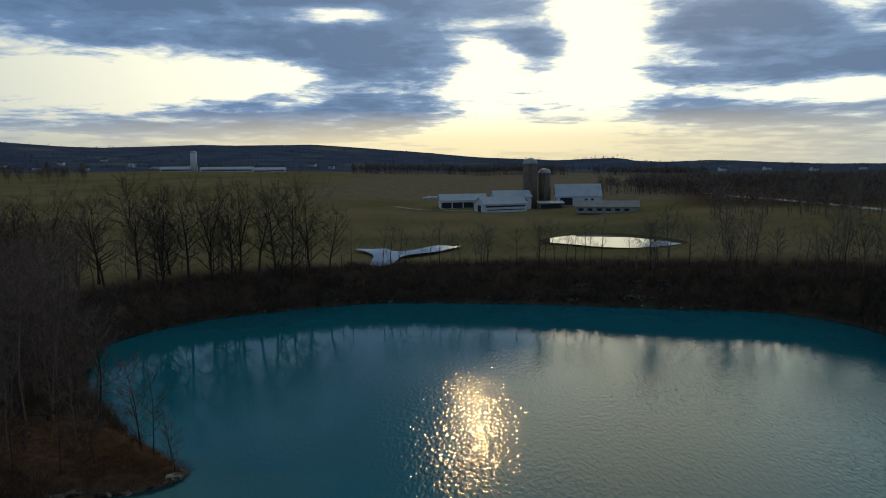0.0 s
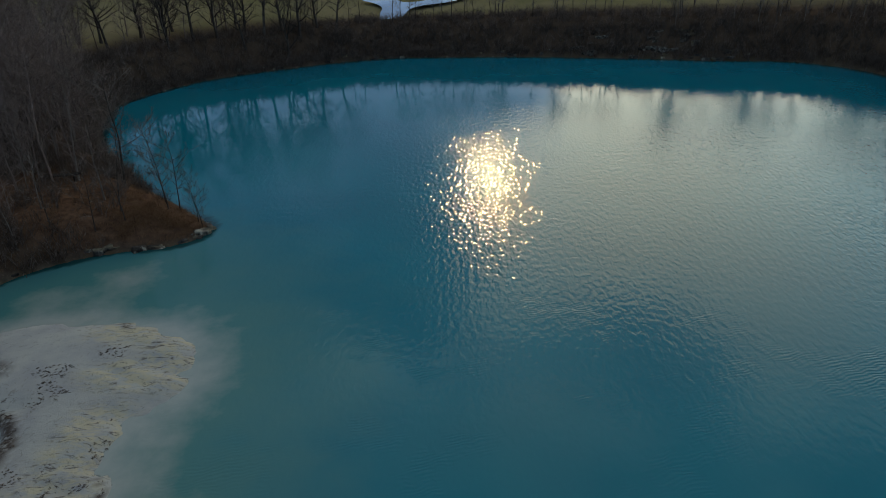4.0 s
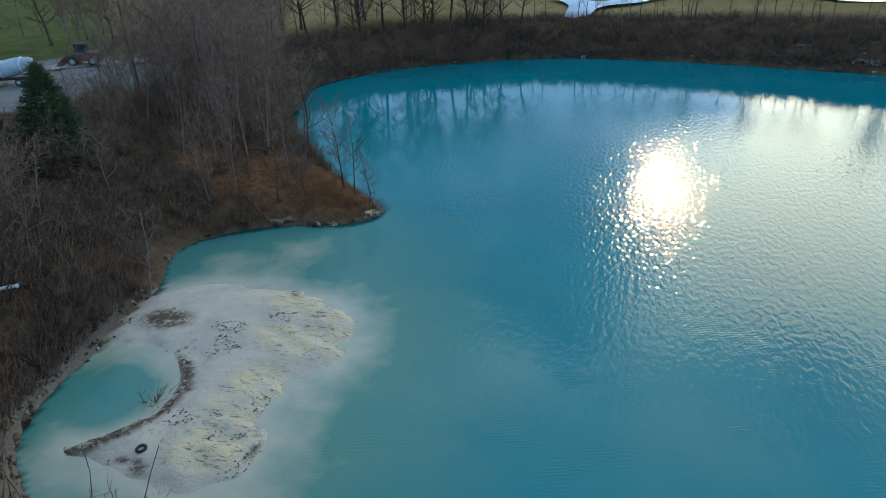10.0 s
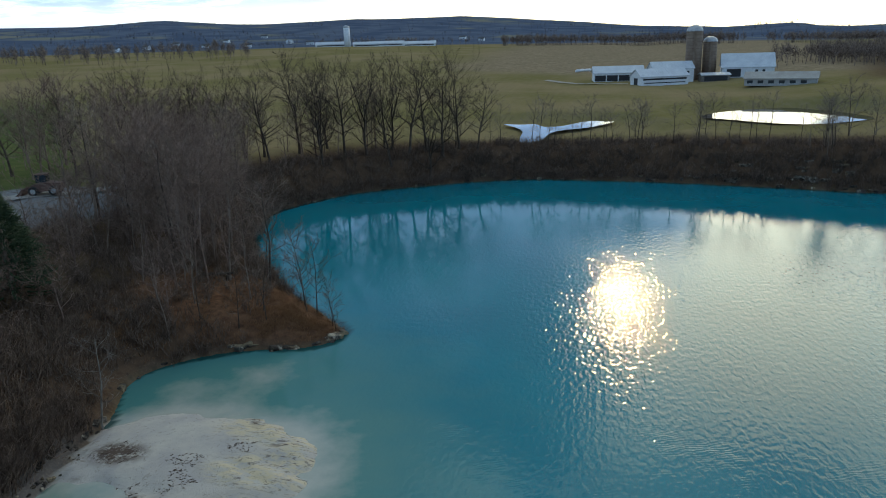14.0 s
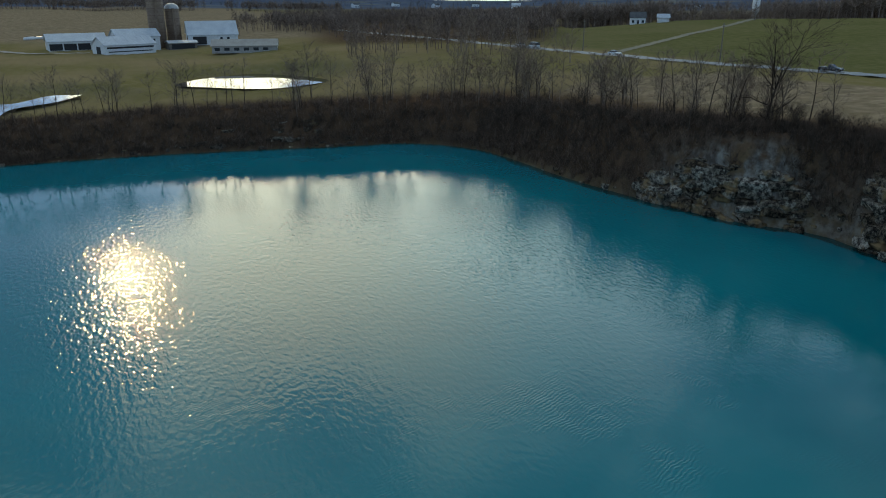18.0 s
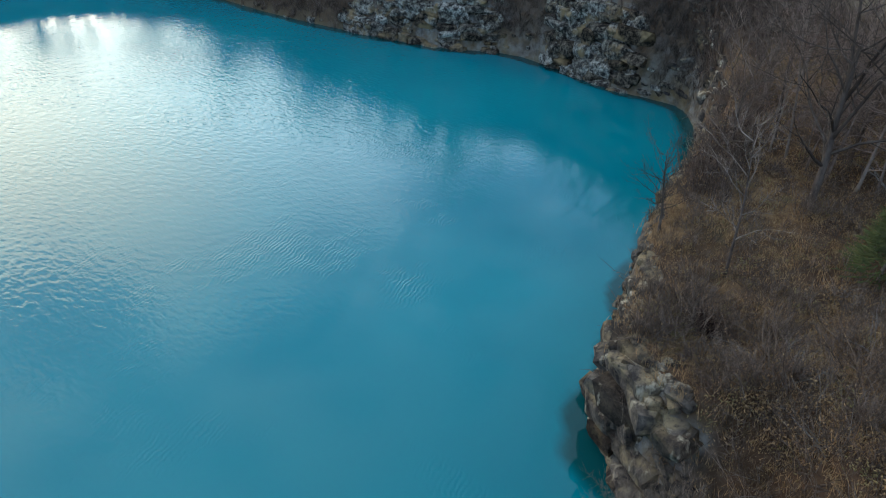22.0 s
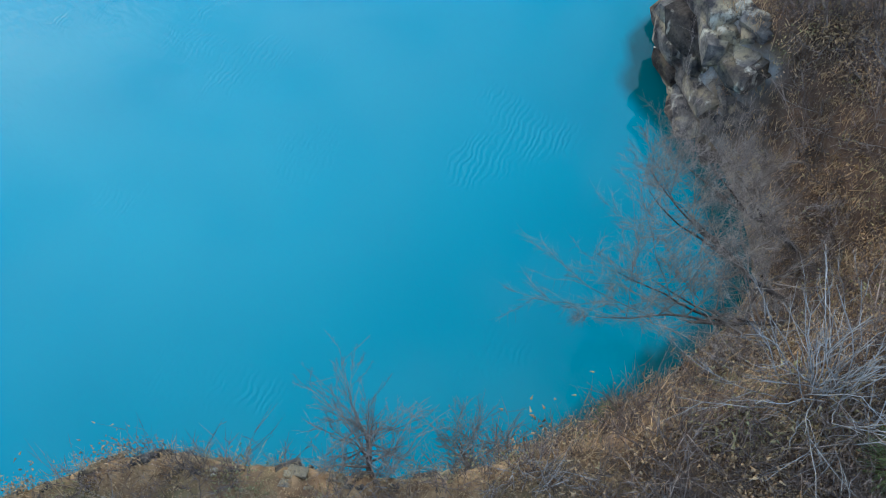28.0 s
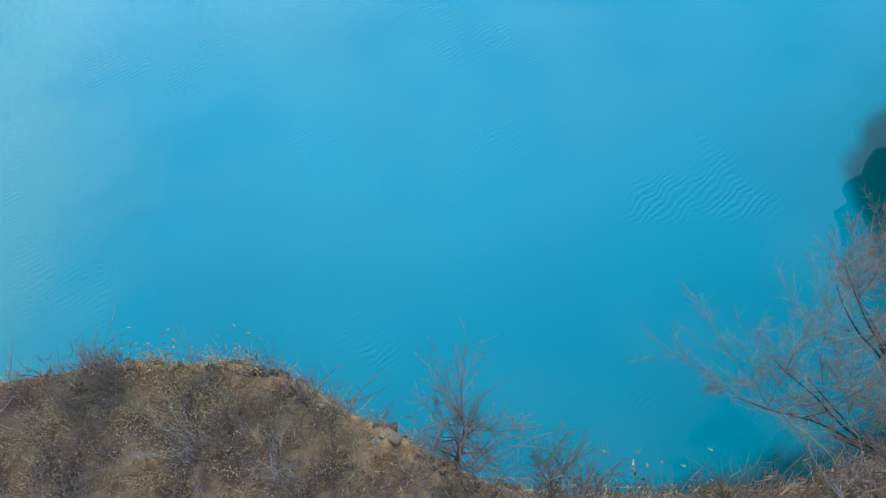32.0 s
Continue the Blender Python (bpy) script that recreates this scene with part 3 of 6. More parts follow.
def build_lake():
    xs, ys = np.arange(-64, 96.1, 0.5), np.arange(-2, 164.1, 0.5)
    gx, gy = np.meshgrid(xs, ys)
    z, _, d, silt = land(gx.ravel(), gy.ravel())
    me = mesh_from("lake", np.c_[gx.ravel(), gy.ravel(), np.zeros(gx.size)], grid_faces(len(xs), len(ys)), WATER)
    me.attributes.new("depth", "FLOAT", "POINT").data.foreach_set("value", (-silt).astype(np.float32))
    _, place = shore_distance(gx.ravel(), gy.ravel())
    # width of the dark band: drowned ledges, and painted reflection below the cliff
    reach = np.interp(place, [0, 3, 4, 7, 8, 10, 11, 15, 20, 24, 36, 38, 41, 43, 44, 50], [0.1, 0.1, 0.6, 1.6, 2.6, 2.2, 1.0, 2.0, 2.5, 1.0, 1.0, 0.5, 0.8, 0.1, 0.1, 0.1])
    ledge = smooth(1.0, 0.55, (-d + 0.8 * fbm(gx.ravel(), gy.ravel(), 3.0, 3)) / reach)
    me.attributes.new("ledge", "FLOAT", "POINT").data.foreach_set("value", ledge.astype(np.float32))
    lake = new("water", me)
    lake.visible_shadow = False
    return tagged(lake, "turquoise water of a flooded quarry, lightly rippled", "water", kind="structure")


build_lake()

# ---------------------------------------------------------------- building blocks
def part(name, bm, material, parent=None, label="", smooth_shade=False):
    """Links a bmesh (or a ready mesh) as one mesh object, under a thing or a part if parent is given."""
    if isinstance(bm, bpy.types.Mesh):
        me = bm
    else:
        me = bpy.data.meshes.new(name)
        bm.to_mesh(me)
        bm.free()
        for p in me.polygons:
            p.use_smooth = smooth_shade
    if material and not me.materials:
        me.materials.append(material)
    ob = new(name, me)
    ob.parent = parent
    if label:
        ob["label"] = label
    return ob


def thing(name, m, label, category, group="", kind=""):
    ob = new(name)
    ob.empty_display_size = 0.2
    ob.matrix_world = m
    return tagged(ob, label, category, group, kind)


def frames_along(pts):
    """Two vectors across each point of a line."""
    d = np.gradient(pts, axis=0)
    d /= np.linalg.norm(d, axis=1, keepdims=True) + 1e-9
    ref = np.where(np.abs(d[:, 2:3]) > 0.9, np.array([[1.0, 0, 0]]), np.array([[0, 0, 1.0]]))
    a = np.cross(d, ref)
    a /= np.linalg.norm(a, axis=1, keepdims=True) + 1e-9
    return a, np.cross(d, a)


class Tubes:
    """Collects tapered tubes and turns them into one mesh of triangles."""

    def __init__(self):
        self.v, self.f, self.n = [], [], 0

    def tube(self, pts, radii, sides):
        a, b = frames_along(pts)
        ang = np.arange(sides) * 2 * np.pi / sides
        ring = a[:, None] * np.cos(ang)[None, :, None] + b[:, None] * np.sin(ang)[None, :, None]
        v = pts[:, None] + ring * np.asarray(radii)[:, None, None]
        k = len(pts)
        i = np.arange(k * sides).reshape(k, sides)
        j = np.roll(i, -1, 1)
        q0, q1, q2, q3 = i[:-1].ravel(), j[:-1].ravel(), j[1:].ravel(), i[1:].ravel()
        self.v.append(v.reshape(-1, 3))
        self.f.append(np.concatenate([np.stack([q0, q1, q2], 1), np.stack([q0, q2, q3], 1)]) + self.n)
        self.n += k * sides

    def spike(self, p, q, r):
        """A thin three-sided twig that ends in a point."""
        d = q - p
        d = d / (np.linalg.norm(d) + 1e-9)
        a = np.cross(d, (0.3, 0.5, 0.81))
        a /= np.linalg.norm(a) + 1e-9
        b = np.cross(d, a)
        self.v.append(np.array([p + a * r, p - a * r * 0.5 + b * r * 0.87, p - a * r * 0.5 - b * r * 0.87, q]))
        self.f.append(np.array([[0, 1, 3], [1, 2, 3], [2, 0, 3]]) + self.n)
        self.n += 4

    def arrays(self):
        return np.concatenate(self.v), np.concatenate(self.f)

    def mesh(self, name, material):
        return mesh_from(name, *self.arrays(), material)


def grow_line(r, start, way, length, steps, wobble, rise):
    pts, p, d = [start], start, way / np.linalg.norm(way)
    for _ in range(steps):
        d = d + r.normal(0, wobble, 3) + np.array([0, 0, rise])
        d /= np.linalg.norm(d)
        p = p + d * length / steps
        pts.append(p)
    return np.array(pts)


def tree_meshes(seed, height, radius, limbs=12, spread=0.42, first=0.3, branches=5, twigs=6, thick=0.016, lean=(0, 0), fork=False, mats=None, rise=0.03):
    """Trunk and crown of a bare tree, grown from the ground up."""
    r = np.random.default_rng(seed)
    trunk, crown = Tubes(), Tubes()
    stems = []
    base = np.array([0, 0, -0.35])
    way = np.array([lean[0], lean[1], 1.0])
    line = grow_line(r, base, way, height * (0.62 if fork else 0.95), 9, 0.05, rise)
    rad = radius * np.linspace(1, 0.42 if fork else 0.16, len(line))
    rad[0] *= 1.45
    trunk.tube(line, rad, 8)
    stems.append((line, rad, first))
    if fork:
        for k in range(3):
            turn = r.uniform(0, 2 * np.pi) if k == 0 else turn + 2.1
            w = np.array([math.cos(turn) * 0.45, math.sin(turn) * 0.45, 1.0]) + np.array([lean[0], lean[1], 0]) * 0.75
            at = line[int(len(line) * (0.55 + 0.15 * k)) - 1]
            l2 = grow_line(r, at, w, height * 0.55, 7, 0.09, rise + 0.01)
            r2 = rad[5] * np.linspace(0.72, 0.16, len(l2))
            trunk.tube(l2, r2, 6)
            stems.append((l2, r2, 0.25))
    turn = r.uniform(0, 6.28)
    for line, rad, lo in stems:
        n = limbs if len(stems) == 1 else limbs // 2
        for k in range(n):
            t = lo + (1 - lo) * (k + r.uniform(0, 0.8)) / n
            i = min(int(t * (len(line) - 1)), len(line) - 2)
            f = t * (len(line) - 1) - i
            p = line[i] * (1 - f) + line[i + 1] * f
            turn += 2.4 + r.normal(0, 0.4)
            ln = height * spread * (0.42 + 0.62 * math.sin(math.pi * min(1.0, (t - lo) / (1.001 - lo)) ** 0.8)) * r.uniform(0.6, 1.25)
            limb = grow_line(r, p, np.array([math.cos(turn), math.sin(turn), r.uniform(0.0, 0.8) + 0.6 * t]), ln, 5, 0.15, 0.03)
            rl = max(rad[i] * 0.5, thick * 1.6) * np.linspace(1, 0.22, 6)
            crown.tube(limb, np.maximum(rl, thick * 0.6), 4)
            for b in range(branches):
                tb = 0.25 + 0.75 * (b + r.uniform(0, 0.9)) / branches
                ib = min(int(tb * 5), 4)
                pb = limb[ib] + (limb[ib + 1] - limb[ib]) * (tb * 5 - ib)
                wb = (limb[ib + 1] - limb[ib]) / (ln / 5) + r.normal(0, 0.55, 3) + np.array([0, 0, 0.2])
                lb = ln * r.uniform(0.3, 0.6)
                br = grow_line(r, pb, wb, lb, 3, 0.16, 0.05)
                crown.tube(br, np.maximum(rl[ib] * 0.5 * np.linspace(1, 0.4, 4), thick * 0.55), 3)
                for _ in range(twigs):
                    tt = r.uniform(0.2, 1.0)
                    it = min(int(tt * 3), 2)
                    pt = br[it] + (br[it + 1] - br[it]) * (tt * 3 - it)
                    wt = (br[it + 1] - br[it]) / (lb / 3) + r.normal(0, 0.7, 3) + np.array([0, 0, 0.15])
                    crown.spike(pt, pt + wt / np.linalg.norm(wt) * height * r.uniform(0.035, 0.085), thick * 0.55)
    mt, mc = mats
    return trunk.mesh("trunk", mt), crown.mesh("crown", mc)


def scatter(proto, xyz, scale, turn, tilt=None):
    """Many copies of (verts, faces) as one pair of arrays."""
    v, f = proto
    n, k = len(xyz), len(v)
    c, s = np.cos(turn)[:, None], np.sin(turn)[:, None]
    sc = np.broadcast_to(np.asarray(scale, float).reshape(n, -1), (n, 3)) if np.ndim(scale) > 1 else np.repeat(np.asarray(scale)[:, None], 3, 1)
    w = v[None] * sc[:, None]
    x, y, z = w[..., 0], w[..., 1], w[..., 2]
    x, y = x * c - y * s, x * s + y * c
    if tilt is not None:
        x, y = x + z * tilt[:, :1], y + z * tilt[:, 1:]
    out = np.stack([x, y, z], -1) + xyz[:, None]
    return out.reshape(-1, 3), (f[None] + (np.arange(n) * k)[:, None, None]).reshape(-1, 3)


def stuff(name, pieces, material, label, category):
    vs, fs, n = [], [], 0
    for v, f in pieces:
        vs.append(v), fs.append(f + n)
        n += len(v)
    return tagged(new(name, mesh_from(name, np.concatenate(vs), np.concatenate(fs), material)), label, category, kind="stuff")


def bush_proto(seed, stems, height, twigs, r0, spread=0.55, curl=0.0):
    """A leafless bush: stems that fan out of one root."""
    r = np.random.default_rng(seed)
    t = Tubes()
    for _ in range(stems):
        a, o = r.uniform(0, 6.28), abs(r.normal(0, spread))
        h = height * r.uniform(0.55, 1.1)
        p = np.array([r.normal(0, 0.12), r.normal(0, 0.12), -0.1]) * height
        line = grow_line(r, p, np.array([math.cos(a) * o, math.sin(a) * o, 1.0]), h, 3, 0.14 + curl, 0.0)
        if twigs > 3:
            t.tube(line, r0 * np.array([1, 0.8, 0.6, 0.3]), 3)
        else:
            t.spike(line[0], line[2], r0)
            t.spike(line[1], line[3], r0 * 0.8)
        for _ in range(twigs):
            k = r.integers(1, 3)
            q = line[k] + (line[k + 1] - line[k]) * r.random()
            d = (line[k + 1] - line[k]) / np.linalg.norm(line[k + 1] - line[k]) + r.normal(0, 0.6, 3)
            t.spike(q, q + d * height * r.uniform(0.15, 0.34), r0 * 0.6)
    return t.arrays()


def grass_proto(seed, blades, height, r0):
    r = np.random.default_rng(seed)
    t = Tubes()
    for _ in range(blades):
        a, o = r.uniform(0, 6.28), abs(r.normal(0, 0.45))
        p = np.array([r.normal(0, 0.22), r.normal(0, 0.22), -0.03])
        t.spike(p, p + np.array([math.cos(a) * o, math.sin(a) * o, 1.0]) * height * r.uniform(0.5, 1.1), r0)
    return t.arrays()


OUT = np.stack([(NEXT - np.roll(LINE, 1, 0))[:, 1], -(NEXT - np.roll(LINE, 1, 0))[:, 0]], 1)
OUT /= np.linalg.norm(OUT, axis=1, keepdims=True)
if land(*(LINE[:6] + OUT[:6] * 1.5).T)[2].mean() < 0:
    OUT = -OUT


def along_shore(r, i0, i1, d0, d1, n):
    """n random places between two points of the waterline, d0 to d1 metres inland."""
    s = r.uniform(i0, i1, n) * PER
    k = np.floor(s).astype(int) % len(LINE)
    f = (s - np.floor(s))[:, None]
    p = LINE[k] * (1 - f) + NEXT[k] * f + OUT[k] * r.uniform(d0, d1, n)[:, None]
    z, masks, d, _ = land(p[:, 0], p[:, 1])
    ok = d > min(d0, 0.3) * 0.5
    return np.c_[p, z][ok]


# ---------------------------------------------------------------- trees
r0 = np.random.default_rng(21)
KINDS = {
    "big": [tree_meshes(100 + k, 17.0, 0.28, 20 + k % 3, 0.38 + 0.04 * (k % 4), 0.14 + 0.05 * (k % 3), 6, 8, 0.023, lean=(0.1 * (k % 3 - 1), 0.08 * (k % 2)), fork=k % 3 != 2, mats=(BARK_DARK, BARK_DARK)) for k in range(6)],
    "wood": [tree_meshes(200 + k, 13.0, 0.15, 15, 0.42, 0.18, 6, 9, 0.026, mats=(BARK, TWIG)) for k in range(5)],
    "pole": [tree_meshes(250 + k, 15.0, 0.10, 16, 0.22, 0.22, 5, 6, 0.019, lean=(0.05 * (k % 3 - 1), 0.04 * (k % 2)), fork=k % 2 == 0, mats=(BARK, TWIG), rise=0.04) for k in range(5)],
    "slim": [tree_meshes(300 + k, 10.0, 0.10, 13, 0.34, 0.25, 5, 7, 0.021, mats=(BARK_DARK, BARK)) for k in range(5)],
    "pale": [tree_meshes(400 + k, 13.0, 0.17, 13, 0.34, 0.28, 5, 7, 0.022, mats=(BARK_PALE, TWIG_GREY)) for k in range(3)],
    "grey": [tree_meshes(500 + k, 9.0, 0.12, 16, 0.48, 0.1, 5, 8, 0.020, fork=True, mats=(BARK, TWIG)) for k in range(3)],
}
HEIGHT = {"pole": 15.0, "big": 17.0, "wood": 13.0, "slim": 10.0, "pale": 13.0, "grey": 9.0}
LABEL = {
    "big": "large bare tree with dark spreading limbs on the quarry rim",
    "wood": "bare woodland tree with brown-grey bark and fine twigs",
    "pole": "tall slender bare woodland tree with brown bark",
    "slim": "slim bare young tree with a dark trunk",
    "pale": "bare tree with pale whitish bark",
    "grey": "low bare many-limbed tree with grey-brown twigs",
}
FIRST = {}


def plant(kind, x, y, height, turn=None, sink=0.0, tilt=(0, 0), group="bare trees", z=None):
    """One tree of a kind, as tall as asked, rooted in the ground."""
    k = r0.integers(len(KINDS[kind]))
    turn = r0.uniform(0, 360) if turn is None else turn
    s = height / HEIGHT[kind]
    m = pose(x, y, (ground_z(x, y) if z is None else z) - sink, tilt[0], tilt[1], turn) @ Matrix.Scale(s, 4)
    key = (kind, int(k))
    if key not in FIRST:
        ob = thing("bare_tree", pose(0, 0, 0), LABEL[kind], "tree", group)
        for nm, me in zip(("trunk", "crown"), KINDS[kind][k]):
            part(nm, me, None, ob)
        FIRST[key] = ob
        ob.matrix_world = m
        return ob
    ob = copy_thing(FIRST[key], m)
    ob.matrix_basis = m
    return tagged(ob, group=group)


def arrays_of(meshes):
    """Verts and triangles of ready tree meshes, joined."""
    vs, fs, n = [], [], 0
    for me in meshes:
        v = np.empty(len(me.vertices) * 3, np.float32)
        me.vertices.foreach_get("co", v)
        f = np.empty(len(me.loops), np.int32)
        me.loops.foreach_get("vertex_index", f)
        vs.append(v.reshape(-1, 3)), fs.append(f.reshape(-1, 3) + n)
        n += len(me.vertices)
    return np.concatenate(vs), np.concatenate(fs)


def woodland(name, mix, pts, h0, h1, material, label, seed, lot=True):
    """Trees too many to tell apart, joined into one mesh; the gravel lot and the view to it stay open."""
    pts = pts if not lot else pts[(pts[:, 0] > -0.70 * pts[:, 1]) | (np.hypot(pts[:, 0], pts[:, 1]) > 150)]
    r = np.random.default_rng(seed)
    pieces = []
    for kind in mix:
        for pair in KINDS[kind]:
            pick = pts[r.integers(len(pts), size=max(1, len(pts) // (len(mix) * len(KINDS[kind]))))]
            pieces.append(scatter(arrays_of(pair), pick, r.uniform(h0, h1, len(pick)) / HEIGHT[kind], r.uniform(0, 6.28, len(pick))))
    return stuff(name, pieces, material, label, "woodland")


def plant_band(mix, i0, i1, d0, d1, n, h0, h1, seed, group="bare trees"):
    r = np.random.default_rng(seed)
    for x, y, z in along_shore(r, i0, i1, d0, d1, n):
        if math.hypot(x, y) > 16:
            plant(mix[r.integers(len(mix))], x, y, r.uniform(h0, h1), z=z, group=group)


# far-left corner: the tall dark trees
for x, y, h in [(-64, 151, 19), (-58, 149, 17), (-53, 150, 19), (-49, 153, 18.5), (-44, 156, 18), (-40, 155, 19), (-37, 159, 17), (-33, 158, 18), (-30, 162, 17), (-26, 163, 14), (-70, 146, 17), (-47, 160, 16), (-60, 158, 16), (-43, 151, 14), (-35, 153, 15), (-56, 144, 15), (-66, 140, 16), (-75, 138, 17), (-79, 131, 16)]:
    plant("big", x, y, h, group="tall trees on the far rim")
woodland("corner_wood", ["wood", "slim"], along_shore(np.random.default_rng(31), 31, 35, 8, 26, 60), 9, 15, TWIG, "bare woodland behind the tall trees of the far corner", 31)
# west wood
plant_band(["pole", "wood", "pole", "pole", "slim"], 34, 36.7, 3, 24, 76, 11, 17, 32)
woodland("thicket_wood", ["grey", "wood"], along_shore(np.random.default_rng(33), 41.2, 44.5, 6, 34, 85), 5, 8.5, TWIG, "low dark tangle of bare trees on the west bank", 33, False)
plant_band(["grey", "grey", "wood"], 43, 47, 6, 26, 34, 4.5, 7, 34)
woodland("west_wood", ["pole", "wood", "pole"], along_shore(np.random.default_rng(35), 33.5, 41, 16, 60, 230), 12, 18, TWIG, "bare grey-brown woodland west of the quarry", 35)
for x, y, h in [(-88, 120, 14), (-94, 117, 15), (-100, 113, 13), (-105, 108, 14), (-83, 126, 15), (-91, 127, 16), (-98, 122, 14), (-108, 117, 15), (-78, 131, 16), (-73, 128, 14)]:
    plant("big" if h > 14 else "wood", x, y, h, group="trees beyond the gravel lot")
# the spit
for kind, x, y, h in [("slim", -37.9, 76.9, 14), ("slim", -32.3, 74.0, 9.5), ("slim", -30.5, 73, 8.5), ("slim", -31.3, 72, 7.5), ("slim", -27.4, 69.6, 5.5), ("slim", -26.6, 68.4, 5), ("wood", -43, 77, 11), ("pole", -42, 67, 11), ("slim", -34.5, 68, 7), ("wood", -38, 72, 9), ("pole", -41.5, 60.8, 9), ("slim", -36, 65, 7), ("pole", -46, 72, 11), ("slim", -33.6, 66.6, 6), ("slim", -40, 64.5, 7), ("pole", -48, 76, 12), ("pole", -50, 70, 10)]:
    plant(kind, x, y, h, group="trees on the spit")
plant("pale", -39.2, 46.6, 8.5, group="trees on the spit")
# far bank
plant_band(["slim"], 25.2, 30.5, 7, 15, 36, 7, 11, 36, "trees along the far bank")
plant_band(["slim", "pole"], 22.2, 25.4, 5, 12, 28, 8, 12, 37, "trees along the far bank")
woodland("corner_copse", ["slim", "wood"], along_shore(np.random.default_rng(37), 22.4, 25.2, 13, 34, 20), 8, 12, BARK, "bare copse behind the far east corner", 37)
woodland("rim_copse", ["slim"], along_shore(np.random.default_rng(45), 18.6, 25.6, 5, 14, 60), 6, 10, BARK, "thin bare trees crowding the quarry rim", 45)
_r = np.random.default_rng(47)
_x, _y = _r.uniform(84, 140, 36), _r.uniform(170, 250, 36)
woodland("valley_copse", ["slim", "wood"], np.c_[_x, _y, land(_x, _y)[0]], 8, 13, BARK, "bare brown copse below the country road", 48)
# east rim
for kind, x, y, h in [("big", 88, 70, 14), ("big", 102, 53.5, 12.5), ("big", 106, 41.6, 17), ("big", 109, 39.7, 17.5), ("slim", 93, 67, 11), ("slim", 91, 62, 9), ("slim", 86, 74, 10), ("slim", 103.5, 47.8, 10), ("slim", 82.5, 79, 10.5), ("big", 112, 35, 16)]:
    plant(kind, x, y, h, group="trees along the east rim")
plant_band(["slim", "pole", "slim"], 18.5, 22.4, 5, 11, 30, 7, 11, 38, "trees along the east rim")
plant_band(["wood", "big"], 14.6, 17.5, 8, 26, 20, 10, 15, 39, "trees along the east rim")
# the near east slope
plant("big", 48, 8, 17.5, group="trees on the east slope")
plant("slim", 38.3, 9.5, 10, group="trees on the east slope")
plant_band(["wood", "slim", "wood"], 12.2, 15.2, 4, 30, 56, 8, 15, 40, "trees on the east slope")
plant("big", 40.4, 14.7, 5.8, tilt=(4, -10), group="trees on the east slope")
woodland("east_slope_wood", ["wood", "slim", "grey"], along_shore(np.random.default_rng(49), 12.6, 16.2, 3, 30, 110), 4, 10, BRUSH, "tangle of thin bare trees on the east slope", 49)
woodland("cliff_top_thicket", ["grey"], along_shore(np.random.default_rng(50), 14.8, 22.5, 2.2, 7, 110), 2.2, 4.2, BARK_DARK, "dark bare thicket along the cliff top", 50)


# ---------------------------------------------------------------- brush and grass
def band_points(seed, i0, i1, d0, d1, n, clear=0.0):
    p = along_shore(np.random.default_rng(seed), i0, i1, d0, d1, n)
    return p[np.hypot(p[:, 0], p[:, 1]) > clear]


def bushes(name, protos, pts, s0, s1, material, label, seed, category="brush"):
    r = np.random.default_rng(seed)
    x, y = pts[:, 0], pts[:, 1]
    # the gravel lot stays bare, and the leaf-covered spit but for its grass
    bare = (ellipse(x, y, -84, 96, 15, 11) > 0) | (ellipse(x, y, -80, 80, 8, 13) > 0)
    if category != "grass":
        bare |= (ellipse(x, y, -38, 71, 12, 8) > 0) & (r.random(len(x)) < 0.72)
    pts = pts[~bare]
    pieces, pick = [], r.integers(len(protos), size=len(pts))
    for k, proto in enumerate(protos):
        p = pts[pick == k]
        if len(p):
            pieces.append(scatter(proto, p, r.uniform(s0, s1, len(p)), r.uniform(0, 6.28, len(p)), r.normal(0, 0.15, (len(p), 2))))
    return stuff(name, pieces, material, label, category)


LITE = [bush_proto(50 + k, 10, 1.0, 2, 0.019, 0.65) for k in range(4)]
FULL = [bush_proto(60 + k, 17, 1.0, 3, 0.012, 0.85, 0.10) for k in range(4)]
bushes("far_bank_brush", LITE, np.concatenate([band_points(1, 23, 36, 0.5, 13, 2300), band_points(2, 19, 23, 0.8, 8, 600), band_points(55, 20, 37, 0.0, 1.3, 1000)]), 1.1, 2.6, BRUSH, "dense dark leafless brush along the far bank", 5)
bushes("east_rim_brush", LITE, np.concatenate([band_points(3, 14.5, 19.5, 2.6, 9, 1200), band_points(13, 14.8, 19.2, 0.8, 2.6, 160), band_points(43, 17.2, 18.4, 0.3, 2.6, 150), band_points(44, 19.8, 23.0, 0.4, 4, 380), band_points(46, 12.0, 15.6, 0.6, 5, 420)]), 0.9, 2.2, BRUSH, "dark leafless brush over the limestone cliff", 6)
bushes("cliff_brush", LITE, np.concatenate([band_points(51, 14.5, 23, 1.8, 7, 1100), band_points(52, 20.2, 30, 0.5, 5, 900), band_points(53, 17.1, 18.5, 0.3, 2.2, 120), band_points(56, 14.6, 16.2, 0.1, 3.5, 420)]), 1.0, 2.4, BARK_DARK, "near-black leafless brush hanging over the cliff", 54)
bushes("west_brush", LITE, np.concatenate([band_points(4, 33.5, 37.2, 1, 40, 1200), band_points(14, 37.2, 41, 9, 40, 500), band_points(5, 41, 48, 1.6, 30, 2200), band_points(15, 42.5, 46.5, 0.9, 3.5, 260)]), 0.9, 2.6, BRUSH, "tangled brown brush on the west bank", 7)
bushes("west_thicket", LITE, band_points(6, 42, 47.5, 5, 32, 1100), 1.8, 3.8, BRUSH_GREY, "grey-brown leafless thicket on the west bank", 8)


